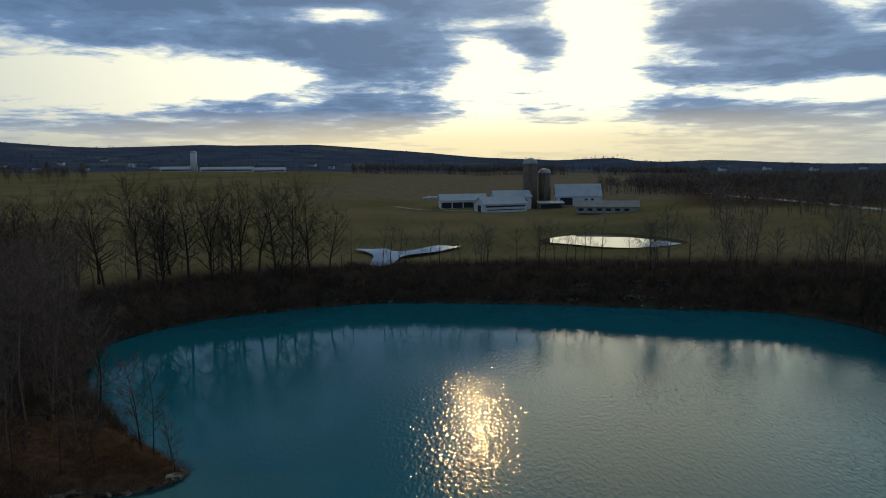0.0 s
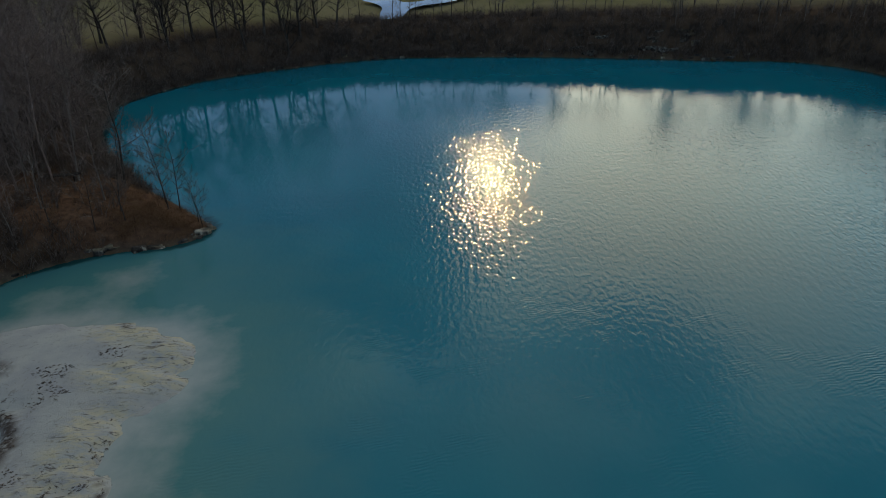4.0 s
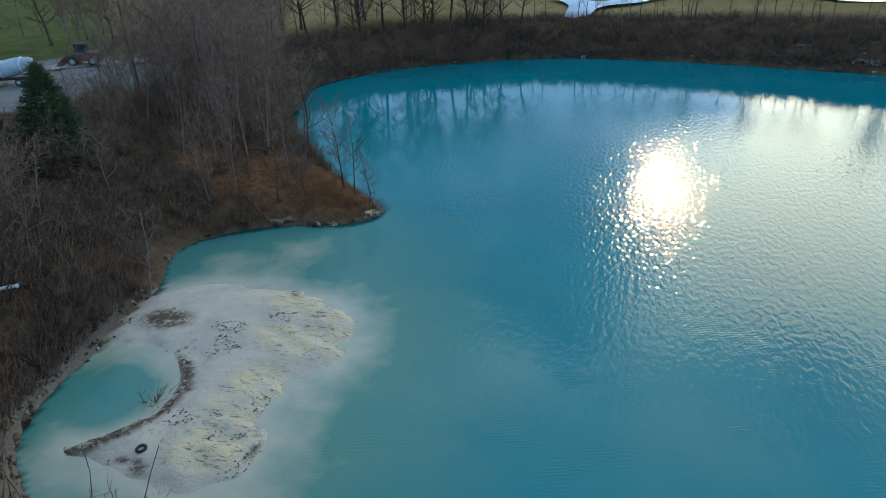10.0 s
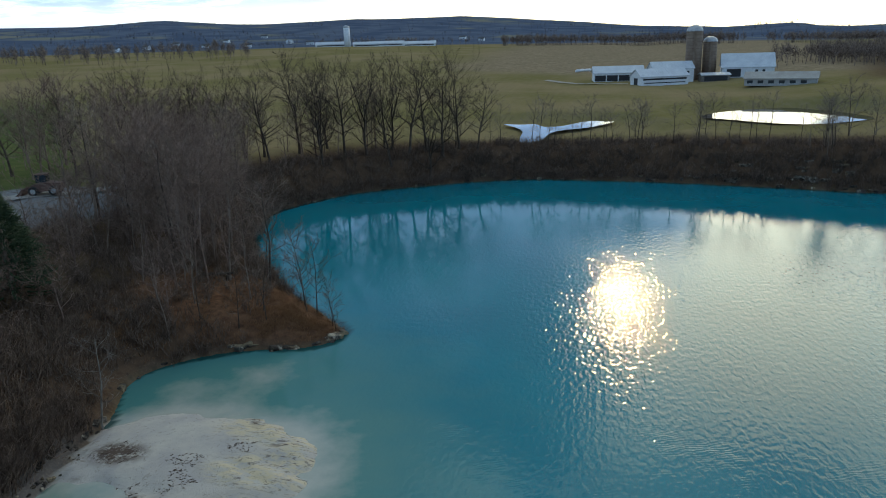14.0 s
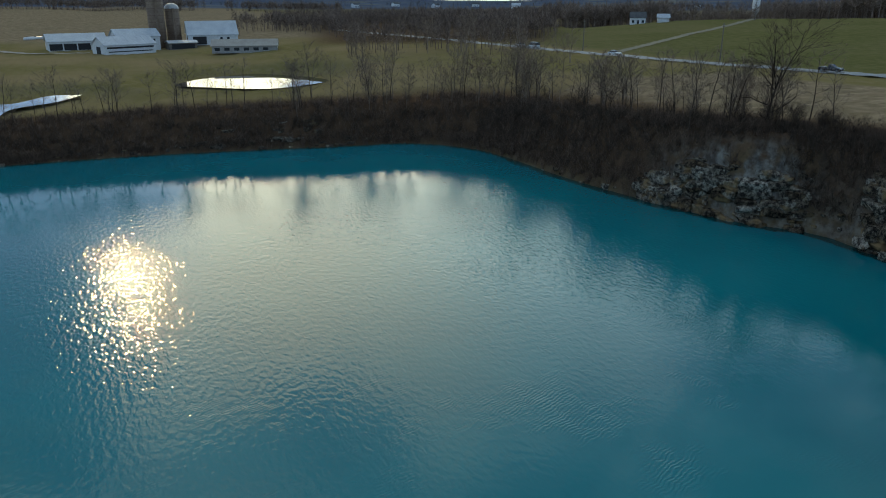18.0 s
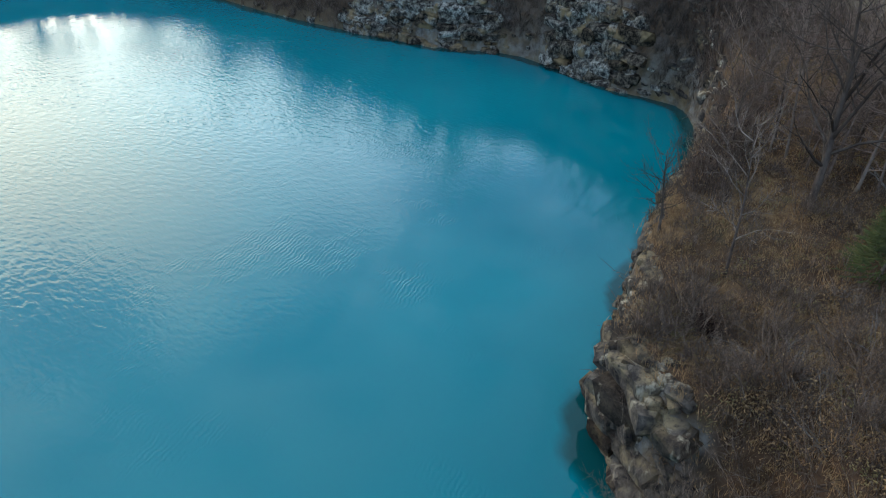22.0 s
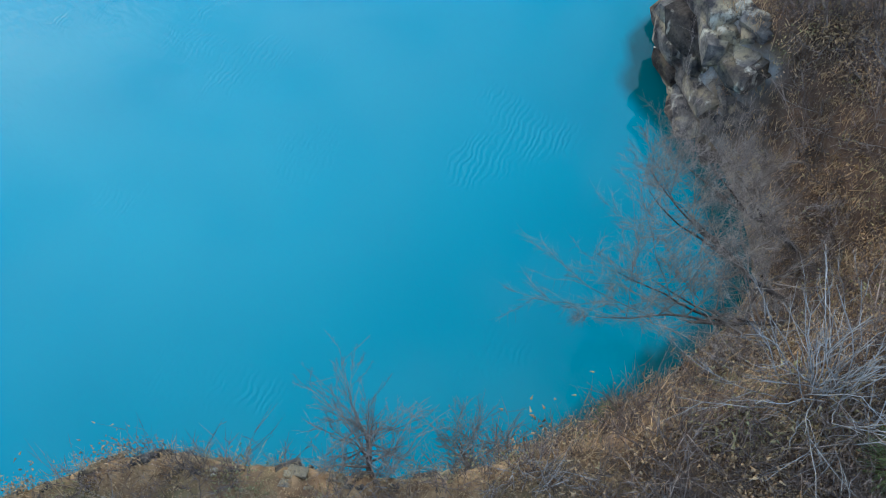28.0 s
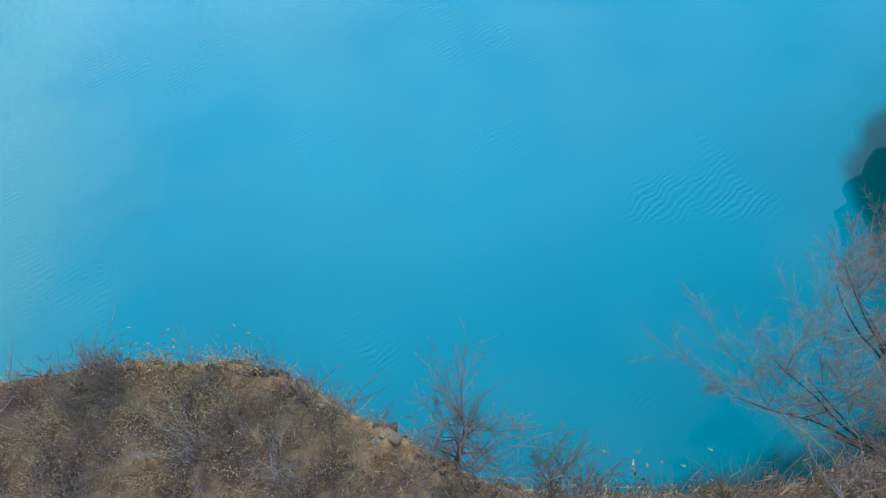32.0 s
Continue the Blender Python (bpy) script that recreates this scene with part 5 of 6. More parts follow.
def wheel(parent, x, y, r, w=0.24):
    bm = bmesh.new()
    bmesh.ops.create_cone(bm, cap_ends=True, segments=18, radius1=r, radius2=r, depth=w)
    bmesh.ops.bevel(bm, geom=[e for e in bm.edges if abs(e.verts[0].co.z - e.verts[1].co.z) < 1e-6], offset=0.05, segments=1, affect="EDGES")
    ob = part("wheel", bm, RUBBER, parent)
    ob.matrix_local = pose(x, y, r, 90, 0, 0)
    bm = bmesh.new()
    bmesh.ops.create_cone(bm, cap_ends=True, segments=14, radius1=r * 0.55, radius2=r * 0.55, depth=w + 0.02)
    rim = part("rim", bm, STEEL, ob)
    return ob


def vehicle(x, y, turn, kind, paint, label, category):
    """A car, pickup, van or truck: lofted body, glass house, wheels and lamps."""
    ob = thing(category.replace(" ", "_"), pose(x, y, ground_z(x, y) + 0.14, 0, 0, turn), label, category, "vehicles")
    L, W, belt, top = {"car": (4.6, 1.8, 0.95, 1.45), "pickup": (5.6, 1.95, 1.1, 1.8), "van": (5.4, 2.0, 1.2, 2.2), "truck": (7.5, 2.4, 1.4, 2.7)}[kind]
    h, w = L / 2, W / 2
    bm = bmesh.new()
    sec = lambda x, lo, hi, ww: (x, [(-ww, lo), (ww, lo), (ww, (lo + hi) / 2), (ww * 0.93, hi), (-ww * 0.93, hi), (-ww, (lo + hi) / 2)])
    loft(bm, [sec(-h, 0.5, belt * 0.85, w * 0.9), sec(-h + 0.25, 0.32, belt, w), sec(h - 1.1, 0.32, belt, w), sec(h - 0.25, 0.34, belt * 0.84, w), sec(h, 0.5, belt * 0.72, w * 0.9)])
    part("body", bm, paint, ob, smooth_shade=False)
    c0, c1 = {"car": (-h + 0.7, h - 1.5), "pickup": (-0.6, h - 1.6), "van": (-h + 0.1, h - 0.9), "truck": (h - 2.4, h - 0.6)}[kind]
    bm = bmesh.new()
    loft(bm, [(c0, [(-w * 0.9, belt - 0.02), (w * 0.9, belt - 0.02), (w * 0.9, belt), (-w * 0.9, belt)]), (c0 + 0.35, [(-w * 0.9, belt - 0.02), (w * 0.9, belt - 0.02), (w * 0.74, top - 0.06), (-w * 0.74, top - 0.06)]),
              (c1 - 0.7, [(-w * 0.9, belt - 0.02), (w * 0.9, belt - 0.02), (w * 0.74, top - 0.06), (-w * 0.74, top - 0.06)]), (c1, [(-w * 0.9, belt - 0.02), (w * 0.9, belt - 0.02), (w * 0.9, belt), (-w * 0.9, belt)])])
    part("windows", bm, GLASS, ob)
    box_part("roof", (c0 + 0.35, c1 - 0.7, -w * 0.76, w * 0.76, top - 0.07, top), paint, ob)
    if kind == "truck":
        box_part("cargo_box", (-h, h - 2.5, -w, w, 0.9, 3.1), paint, ob)
    for xx in (-h + 0.95, h - 0.95):
        for yy in (-w + 0.1, w - 0.1):
            wheel(ob, xx, yy, 0.34 if kind != "truck" else 0.48)
    for yy in (-w * 0.7, w * 0.7):
        box_part("headlight", (h - 0.06, h + 0.01, yy - 0.15, yy + 0.15, 0.62, 0.76), WHITE, ob)
    return ob


BLACK_PAINT = simple("black_car_paint", (0.012, 0.012, 0.014), (0.02, 0.02, 0.022), 1.0, 0.25)
WHITE_PAINT = simple("white_car_paint", (0.62, 0.64, 0.66), (0.7, 0.71, 0.72), 1.0, 0.3)
BLUE_PAINT = simple("pale_blue_paint", (0.34, 0.42, 0.52), (0.45, 0.5, 0.56), 1.0, 0.35)
vehicle(168.9, 118, -78, "pickup", BLACK_PAINT, "black pickup truck on the country road", "pickup truck")
vehicle(156.2, 228, 92, "van", WHITE_PAINT, "white van on the country road", "van")
vehicle(157.0, 238, 92, "car", WHITE_PAINT, "white car following a van on the road", "car")
vehicle(159.4, 187, -84, "car", WHITE_PAINT, "white car on the country road near the track", "car")


def mixer_truck(x, y, turn):
    """A concrete mixer: chassis, cab, tilted drum, chute and wheels."""
    ob = thing("mixer_truck", pose(x, y, ground_z(x, y) + 0.05, 0, 0, turn), "pale blue and white concrete mixer truck parked on gravel", "truck", "vehicles")
    box_part("chassis", (-4.2, 4.0, -0.5, 0.5, 0.75, 1.05), RUBBER, ob)
    bm = bmesh.new()
    loft(bm, [(2.1, [(-1.15, 0.7), (1.15, 0.7), (1.1, 2.85), (-1.1, 2.85)]), (3.3, [(-1.2, 0.6), (1.2, 0.6), (1.05, 2.9), (-1.05, 2.9)]), (4.1, [(-1.2, 0.6), (1.2, 0.6), (1.1, 1.75), (-1.1, 1.75)])])
    cab = part("cab", bm, WHITE_PAINT, ob)
    bm = bmesh.new()
    loft(bm, [(3.45, [(-1.0, 1.85), (1.0, 1.85), (0.95, 2.72), (-0.95, 2.72)]), (3.56, [(-1.06, 1.8), (1.06, 1.8), (0.98, 2.7), (-0.98, 2.7)]), (4.0, [(-1.0, 1.78), (1.0, 1.78), (1.0, 1.84), (-1.0, 1.84)])])
    part("windscreen", bm, GLASS, cab)
    bm = bmesh.new()
    prof = [(-3.9, 0.5, 3.05), (-3.3, 0.85, 2.95), (-1.6, 1.22, 2.55), (0.2, 1.2, 2.2), (1.4, 0.8, 1.95), (1.8, 0.35, 1.9)]
    loft(bm, [(u, [(r * math.cos(a), z + r * math.sin(a)) for a in np.arange(16) * math.pi / 8]) for u, r, z in prof])
    drum = part("drum", bm, BLUE_PAINT, ob, smooth_shade=True)
    for u, r, z in ((-2.4, 1.08, 2.76), (0.25, 1.22, 2.2)):
        bm = bmesh.new()
        loft(bm, [(u + k * 0.09, [((r + 0.05) * math.cos(a), z + (r + 0.05) * math.sin(a)) for a in np.arange(16) * math.pi / 8]) for k in (-1, 1)])
        part("band", bm, WHITE_PAINT, drum)
    bm = bmesh.new()
    loft(bm, [(-5.0, [(-0.3, 1.2), (0.3, 1.2), (0.35, 1.4), (-0.35, 1.4)]), (-3.9, [(-0.3, 2.3), (0.3, 2.3), (0.4, 2.55), (-0.4, 2.55)])])
    part("chute", bm, STEEL, ob)
    for u in (-3.0, -1.8, 3.1):
        for v in (-1.05, 1.05):
            wheel(ob, u, v, 0.52, 0.34)
    return ob


mixer_truck(-86.5, 84.0, 205)


def loader(x, y, turn):
    ob = thing("loader", pose(x, y, ground_z(x, y), 0, 0, turn), "rusty red wheel loader parked on the gravel lot", "machine")
    bm = bmesh.new()
    loft(bm, [(-3.0, [(-1.1, 0.8), (1.1, 0.8), (1.0, 1.9), (-1.0, 1.9)]), (-0.6, [(-1.2, 0.7), (1.2, 0.7), (1.1, 2.1), (-1.1, 2.1)]), (1.6, [(-0.9, 0.7), (0.9, 0.7), (0.8, 1.6), (-0.8, 1.6)])])
    part("body", bm, RUST, ob)
    box_part("cab", (-0.9, 0.7, -0.8, 0.8, 2.1, 3.3), GLASS, ob)
    box_part("cab_roof", (-1.0, 0.8, -0.9, 0.9, 3.3, 3.42), RUST, ob)
    for s in (-0.7, 0.7):
        bm = bmesh.new()
        loft(bm, [(0.8, [(s - 0.12, 1.5), (s + 0.12, 1.5), (s + 0.12, 1.9), (s - 0.12, 1.9)]), (3.0, [(s - 0.12, 0.7), (s + 0.12, 0.7), (s + 0.12, 1.0), (s - 0.12, 1.0)])])
        part("lift_arm", bm, RUST, ob)
    bm = bmesh.new()
    loft(bm, [(2.8, [(-1.4, 0.2), (1.4, 0.2), (1.4, 1.2), (-1.4, 1.2)]), (3.4, [(-1.4, 0.1), (1.4, 0.1), (1.4, 0.5), (-1.4, 0.5)]), (3.9, [(-1.4, 0.1), (1.4, 0.1), (1.4, 0.16), (-1.4, 0.16)])])
    part("bucket", bm, RUST, ob)
    for xx in (-1.9, 1.2):
        for yy in (-1.1, 1.1):
            wheel(ob, xx, yy, 0.75, 0.5)
    return ob


loader(-86.5, 99.5, 200)


def torus_bm(R, r, n=24, m=10):
    bm = bmesh.new()
    rows = [[bm.verts.new(((R + r * math.cos(b)) * math.cos(a), (R + r * math.cos(b)) * math.sin(a), r * 0.8 * math.sin(b))) for b in np.arange(m) * 2 * math.pi / m] for a in np.arange(n) * 2 * math.pi / n]
    for i in range(n):
        for j in range(m):
            bm.faces.new((rows[i][j], rows[(i + 1) % n][j], rows[(i + 1) % n][(j + 1) % m], rows[i][(j + 1) % m]))
    return bm


tyre = part("tyre", torus_bm(0.27, 0.10), RUBBER, smooth_shade=True)
tyre.matrix_world = pose(-27.5, 28.9, ground_z(-27.5, 28.9) + 0.06, 6, -4, 20)
tagged(tyre, "old black tyre lying on the pale silt", "tyre")
tank = thing("pipe", pose(-42.8, 36.6, ground_z(-42.8, 36.6) + 1.2, 0, 90, 38), "white plastic pipe section lying in the brush", "pipe")
bm = bmesh.new()
bmesh.ops.create_cone(bm, cap_ends=True, segments=16, radius1=0.13, radius2=0.13, depth=1.3)
part("tube", bm, WHITE, tank, smooth_shade=False)
bm = bmesh.new()
bmesh.ops.create_cone(bm, cap_ends=True, segments=16, radius1=0.16, radius2=0.16, depth=0.1)
collar = part("collar", bm, WHITE, tank)
collar.location = (0, 0, 0.55)
logs = thing("log_bench", pose(-44.3, 76.2, ground_z(-44.3, 76.2), 0, 0, 14), "dark log bench on two stumps in the leaf litter", "bench")
t = Tubes()
t.tube(np.array([[-1.9, 0, 0.62], [-0.6, 0.05, 0.66], [0.7, -0.04, 0.65], [1.9, 0.02, 0.7]]), [0.2, 0.21, 0.19, 0.16], 8)
part("log", t.mesh("log", BARK_DARK), None, logs)
for u in (-1.2, 1.2):
    t = Tubes()
    t.tube(np.array([[u, 0, -0.2], [u, 0, 0.25], [u, 0, 0.55]]), [0.2, 0.18, 0.17], 8)
    part("stump", t.mesh("stump", BARK_DARK), None, logs)


def utility_pole(x, y, h, turn):
    ob = thing("utility_pole", pose(x, y, ground_z(x, y) - 0.4, 0, 0, turn), "grey wooden utility pole with a crossarm", "pole", "utility poles")
    t = Tubes()
    t.tube(np.array([[0, 0, 0], [0, 0, h / 2], [0, 0, h]]), [0.19, 0.16, 0.12], 8)
    part("post", t.mesh("post", WEATHERED), None, ob)
    box_part("crossarm", (-1.2, 1.2, -0.06, 0.06, h - 0.9, h - 0.75), WEATHERED, ob)
    for u in (-1.0, 0.4, 1.0):
        box_part("insulator", (u - 0.05, u + 0.05, -0.05, 0.05, h - 0.75, h - 0.55), STEEL, ob)


for x, y in [(161, 246), (161.5, 206), (168, 152), (176, 104), (183, 66), (196, 30), (345, 247), (364, 219), (322, 272)]:
    utility_pole(x, y, 11, 60)

# wrapped silage and cleared brush beside the cattle shed
bag = thing("silage_bag", pose(-4.5, 430, ground_z(-4.5, 430), 0, 0, 32), "long white plastic silage bag lying beside the farm", "silage bag")
bm = bmesh.new()
loft(bm, [(u, [(w * math.cos(a), 0.55 * w + 0.75 * w * math.sin(a)) for a in np.arange(12) * math.pi / 6]) for u, w in ((-8.2, 0.3), (-7.6, 1.0), (-4, 1.2), (0, 1.15), (4, 1.22), (7.4, 1.05), (8.2, 0.3))])
part("bag", bm, WHITE_PAINT, bag, smooth_shade=True)
for u in (-6.0, -2.0, 2.0, 6.0):
    t = Tubes()
    t.tube(np.array([[u + 0.4 * math.cos(b), 0.6 * math.sin(b), 1.52] for b in np.linspace(0, 2 * math.pi, 11)]), [0.12] * 11, 5)
    part("tyre", t.mesh("tyre", RUBBER), None, bag)


def fence_row(pts, label):
    ob = thing("fence", pose(0, 0, 0), label, "fence")
    for (x0, y0), (x1, y1) in zip(pts, pts[1:]):
        n = max(2, int(math.hypot(x1 - x0, y1 - y0) / 3.2))
        for k in range(n):
            x, y = x0 + (x1 - x0) * k / n, y0 + (y1 - y0) * k / n
            z = ground_z(x, y)
            t = Tubes()
            t.tube(np.array([[x, y, z - 0.3], [x, y, z + 0.6], [x + 0.03, y, z + 1.35]]), [0.08, 0.075, 0.07], 5)
            part("post", t.mesh("post", WEATHERED), None, ob)


fence_row([(97, 61), (101, 50), (104, 38)], "weathered wooden fence posts along the field edge")

# ---------------------------------------------------------------- far woods
def far_tree(seed):
    """A rounded bare crown seen from far off: a stem and a few dozen limbs."""
    r = np.random.default_rng(seed)
    t = Tubes()
    t.spike(np.array([0, 0, -0.05]), np.array([0, 0, 0.6]), 0.02)
    for _ in range(36):
        u = r.normal(0, 1, 3)
        u /= np.linalg.norm(u)
        q = np.array([0, 0, 0.62]) + u * np.array([0.30, 0.30, 0.36]) * r.uniform(0.55, 1.05)
        p = np.array([0, 0, 0.2 + 0.5 * q[2]]) + (q - np.array([0, 0, 0.6])) * 0.25
        t.spike(p, q, 0.013)
    return t.arrays()


FAR = [far_tree(k) for k in range(4)]


def far_wood(name, sectors, material, label, seed, gaps=-0.12):
    r = np.random.default_rng(seed)
    pieces = []
    for az0, az1, ra, rb, n, h0, h1 in sectors:
        az, rr = np.radians(r.uniform(az0, az1, n)), np.sqrt(r.uniform(ra * ra, rb * rb, n))
        x, y = rr * np.sin(az), rr * np.cos(az)
        keep = fbm(x, y, 90.0, 3, 4.0) > gaps
        x, y = x[keep], y[keep]
        p = np.c_[x, y, land(x, y)[0]]
        for k, proto in enumerate(FAR):
            q = p[k::4]
            if len(q):
                pieces.append(scatter(proto, q, np.stack([r.uniform(h0, h1, len(q)) * 1.0] * 3, 1), r.uniform(0, 6.28, len(q))))
    return stuff(name, pieces, material, label, "woodland")


FARBARK = bark_material("far_wood_bark", (0.20, 0.155, 0.13), (0.30, 0.235, 0.195))
# bark tinted blue-grey: distance haze painted into the hill trees' colour
HAZED_BARK = bark_material("hazed_hill_bark", (0.13, 0.138, 0.17), (0.20, 0.20, 0.22))
far_wood("valley_wood", [(15, 20, 430, 640, 300, 7, 11), (19, 26, 360, 640, 700, 7, 12), (25, 36, 310, 640, 1300, 8, 13), (20, 35, 250, 370, 160, 7, 11), (35, 40, 445, 620, 260, 12, 16), (12, 20, 400, 520, 110, 8, 13)], FARBARK, "bare grey-brown woods between the fields", 91, -0.25)
far_wood("crest_wood", [(36.5, 44, 452, 560, 420, 12, 17), (44, 54, 452, 560, 420, 7, 11), (51, 57, 450, 560, 260, 9, 15), (55, 75, 446, 560, 1000, 13, 19), (74, 105, 440, 560, 900, 10, 16)], FARBARK, "bare brown woods behind the crest of the green field", 94, -0.6)
far_wood("field_edge_wood", [(-7, 20, 860, 940, 900, 10, 15), (36, 75, 760, 900, 500, 12, 18), (-62, -26, 640, 800, 420, 10, 16), (-21, -9, 960, 1020, 60, 8, 14), (-60, -45, 190, 330, 60, 9, 13)], FARBARK, "dark tree line along the far fields", 92, -0.45)
far_wood("hill_wood", [(-62, -20, 1150, 2500, 1100, 9, 15), (-20, 40, 1100, 2500, 1100, 9, 15), (40, 100, 1000, 2500, 900, 10, 16)], HAZED_BARK, "leafless woods covering the far hills", 93)


# ---------------------------------------------------------------- evergreens
NEEDLE = Mat("cedar_needles")
_c = NEEDLE.mix(NEEDLE.band(NEEDLE.noise(1.5), 0.35, 0.65), (0.022, 0.040, 0.014), (0.055, 0.072, 0.024))
NEEDLE = NEEDLE.done(NEEDLE.mix(NEEDLE.island(), _c, (0.6, 0.75, 0.5), "MULTIPLY"), 0.8)
YELLOW = Mat("yellow_green_leaves")
_c = YELLOW.mix(YELLOW.band(YELLOW.noise(2.5), 0.35, 0.65), (0.055, 0.075, 0.016), (0.13, 0.135, 0.03))
YELLOW = YELLOW.done(YELLOW.mix(YELLOW.island(), _c, (0.7, 0.7, 0.6), "MULTIPLY"), 0.75)


def evergreen(x, y, h, seed, label, leaf, round_top=False, wide=0.26):
    r = np.random.default_rng(seed)
    ob = thing("evergreen_shrub" if round_top else "cedar_tree", pose(x, y, ground_z(x, y) - 0.1), label, "shrub" if round_top else "tree")
    t = Tubes()
    t.tube(np.array([[0, 0, -0.2], [0, 0, h * 0.5], [0, 0, h * 0.95]]), [h * 0.02, h * 0.014, 0.01], 6)
    part("trunk", t.mesh("trunk", BARK), None, ob)
    t = Tubes()
    for _ in range(900):
        u = r.random() ** 0.8
        z = h * (0.08 + 0.92 * u)
        rad = h * wide * ((1 - u) ** 0.8 * r.uniform(0.6, 1.12) if not round_top else math.sqrt(max(0.05, 1 - (2 * u - 0.9) ** 2)) * r.uniform(0.35, 1.15))
        a = r.uniform(0, 6.28)
        tip = np.array([math.cos(a) * rad, math.sin(a) * rad, z + h * 0.03])
        root = tip * np.array([0.55, 0.55, 1]) - np.array([0, 0, h * 0.02])
        t.spike(root, tip, h * 0.012)
        for _ in range(5):
            p = root + (tip - root) * r.uniform(0.35, 1.0)
            t.spike(p, p + (r.normal(0, 1, 3) + np.array([math.cos(a), math.sin(a), 0.5])) * h * 0.028, h * 0.0055)
    part("foliage", t.mesh("foliage", leaf), None, ob)
    return ob


evergreen(-57, 59, 11, 1, "dark green cedar standing in the grey thicket", NEEDLE, wide=0.46)
evergreen(-60.5, 56, 6.0, 2, "dark green cedar standing in the grey thicket", NEEDLE, wide=0.4)
evergreen(41.6, 2.4, 6.0, 3, "yellow-green evergreen on the brushy slope", YELLOW, False, 0.40)
evergreen(43.6, 0.4, 4.6, 4, "yellow-green evergreen on the brushy slope", YELLOW, False, 0.42)
evergreen(9.0, 1.2, 1.2, 5, "small yellow-green shrub at the bluff edge", YELLOW, True, 0.5)
evergreen(10.6, -5.0, 1.7, 6, "yellow-green shrub among bare grey canes", YELLOW, True, 0.6)

# ---------------------------------------------------------------- the near bluff
RUSSET = bark_material("russet_twig", (0.040, 0.024, 0.020), (0.085, 0.050, 0.038))


def cane_shrub(x, y, seed, stems, length, r0, material, label, spread=0.8, twigs=3, name="bare_shrub"):
    """A shrub of long arching canes, each forking a few times."""
    r = np.random.default_rng(seed)
    ob = thing(name, pose(x, y, ground_z(x, y)), label, "shrub", "bare shrubs on the bluff")
    for k in range(stems):
        t = Tubes()
        a, o = r.uniform(0, 6.28), abs(r.normal(0, spread)) + 0.1
        ln = length * r.uniform(0.6, 1.15)
        p = np.array([r.normal(0, 0.11) * length, r.normal(0, 0.11) * length, -0.25])
        line = grow_line(r, p, np.array([math.cos(a) * o, math.sin(a) * o, 1.0]), ln, 6, 0.17, -0.03)
        t.tube(line, r0 * np.linspace(1, 0.35, 7), 5)
        for _ in range(twigs):
            i = r.integers(1, 6)
            d = (line[i + 1] - line[i]) if i < 6 else line[6] - line[5]
            b = grow_line(r, line[i], d / np.linalg.norm(d) + r.normal(0, 0.5, 3), ln * r.uniform(0.25, 0.5), 4, 0.14, 0.0)
            t.tube(b, r0 * 0.5 * np.linspace(1, 0.4, 5), 4)
            for _ in range(3):
                j = r.integers(1, 5)
                d2 = r.normal(0, 0.5, 3) + (b[j] - b[j - 1]) / np.linalg.norm(b[j] - b[j - 1])
                t.spike(b[j], b[j] + d2 * ln * r.uniform(0.08, 0.18), r0 * 0.25)
        part("cane", t.mesh("cane", material), None, ob)
    return ob


cane_shrub(11.2, -3.0, 11, 60, 3.8, 0.022, BARK_PALE, "large bare shrub of pale grey arching canes", 1.0, 4)
cane_shrub(-4.3, 7.4, 12, 34, 1.9, 0.012, TWIG_GREY, "low tangle of grey bare canes on the bluff", 1.2, 4)
cane_shrub(-7.0, 9.6, 13, 26, 1.5, 0.010, BRUSH_GREY, "low tangle of grey bare canes on the bluff", 1.2, 4)
cane_shrub(-2.6, 6.0, 14, 26, 1.6, 0.010, TWIG_GREY, "low tangle of grey bare canes on the bluff", 1.2, 4)
cane_shrub(1.9, 4.1, 15, 24, 2.2, 0.016, TWIG_GREY, "pale grey bare shrub at the bluff foot", 0.9, 4)
cane_shrub(4.4, 1.6, 16, 24, 1.8, 0.014, TWIG_GREY, "pale grey bare shrub at the bluff foot", 0.9, 4)
cane_shrub(12.5, -4.5, 17, 24, 2.4, 0.016, TWIG_GREY, "pale grey bare shrub on the slope", 0.9, 4)
cane_shrub(16.5, -1.8, 18, 24, 2.4, 0.014, BRUSH_GREY, "bare brown-grey shrub on the slope", 0.9, 4)
cane_shrub(6.2, 1.6, 24, 26, 1.6, 0.012, BRUSH_GREY, "bare brown-grey shrub at the bluff foot", 0.9, 4)
cane_shrub(8.2, 0.6, 25, 26, 1.7, 0.012, BRUSH, "bare brown shrub at the bluff foot", 0.9, 4)
cane_shrub(10.2, 0.4, 26, 24, 1.9, 0.013, TWIG_GREY, "pale grey bare shrub at the bluff foot", 0.9, 4)
for k, (x, y, ln) in enumerate([(33.2, 6.3, 2.6), (29.8, 4.0, 3.0), (26.4, 0.8, 3.2), (21.6, 1.2, 2.4), (23.5, -1.4, 3.0), (39.5, 3.6, 2.8), (38.0, 7.4, 2.6), (33.6, 0.6, 3.0), (26.0, 2.6, 2.6), (30.5, -3.5, 3.2)]):
    cane_shrub(x, y, 40 + k, 16, ln, 0.017, TWIG_GREY if k % 3 else BRUSH_GREY, "sprawling bare shrub of pale grey canes on the slope", 1.3, 4)
cane_shrub(-8.9, 11.4, 19, 7, 2.6, 0.016, BARK, "thin bare saplings at the bluff edge", 0.35, 3)
cane_shrub(32.4, 8.4, 20, 110, 1.5, 0.024, RUSSET, "dark rounded bare bush on the rock outcrop", 0.8, 4)


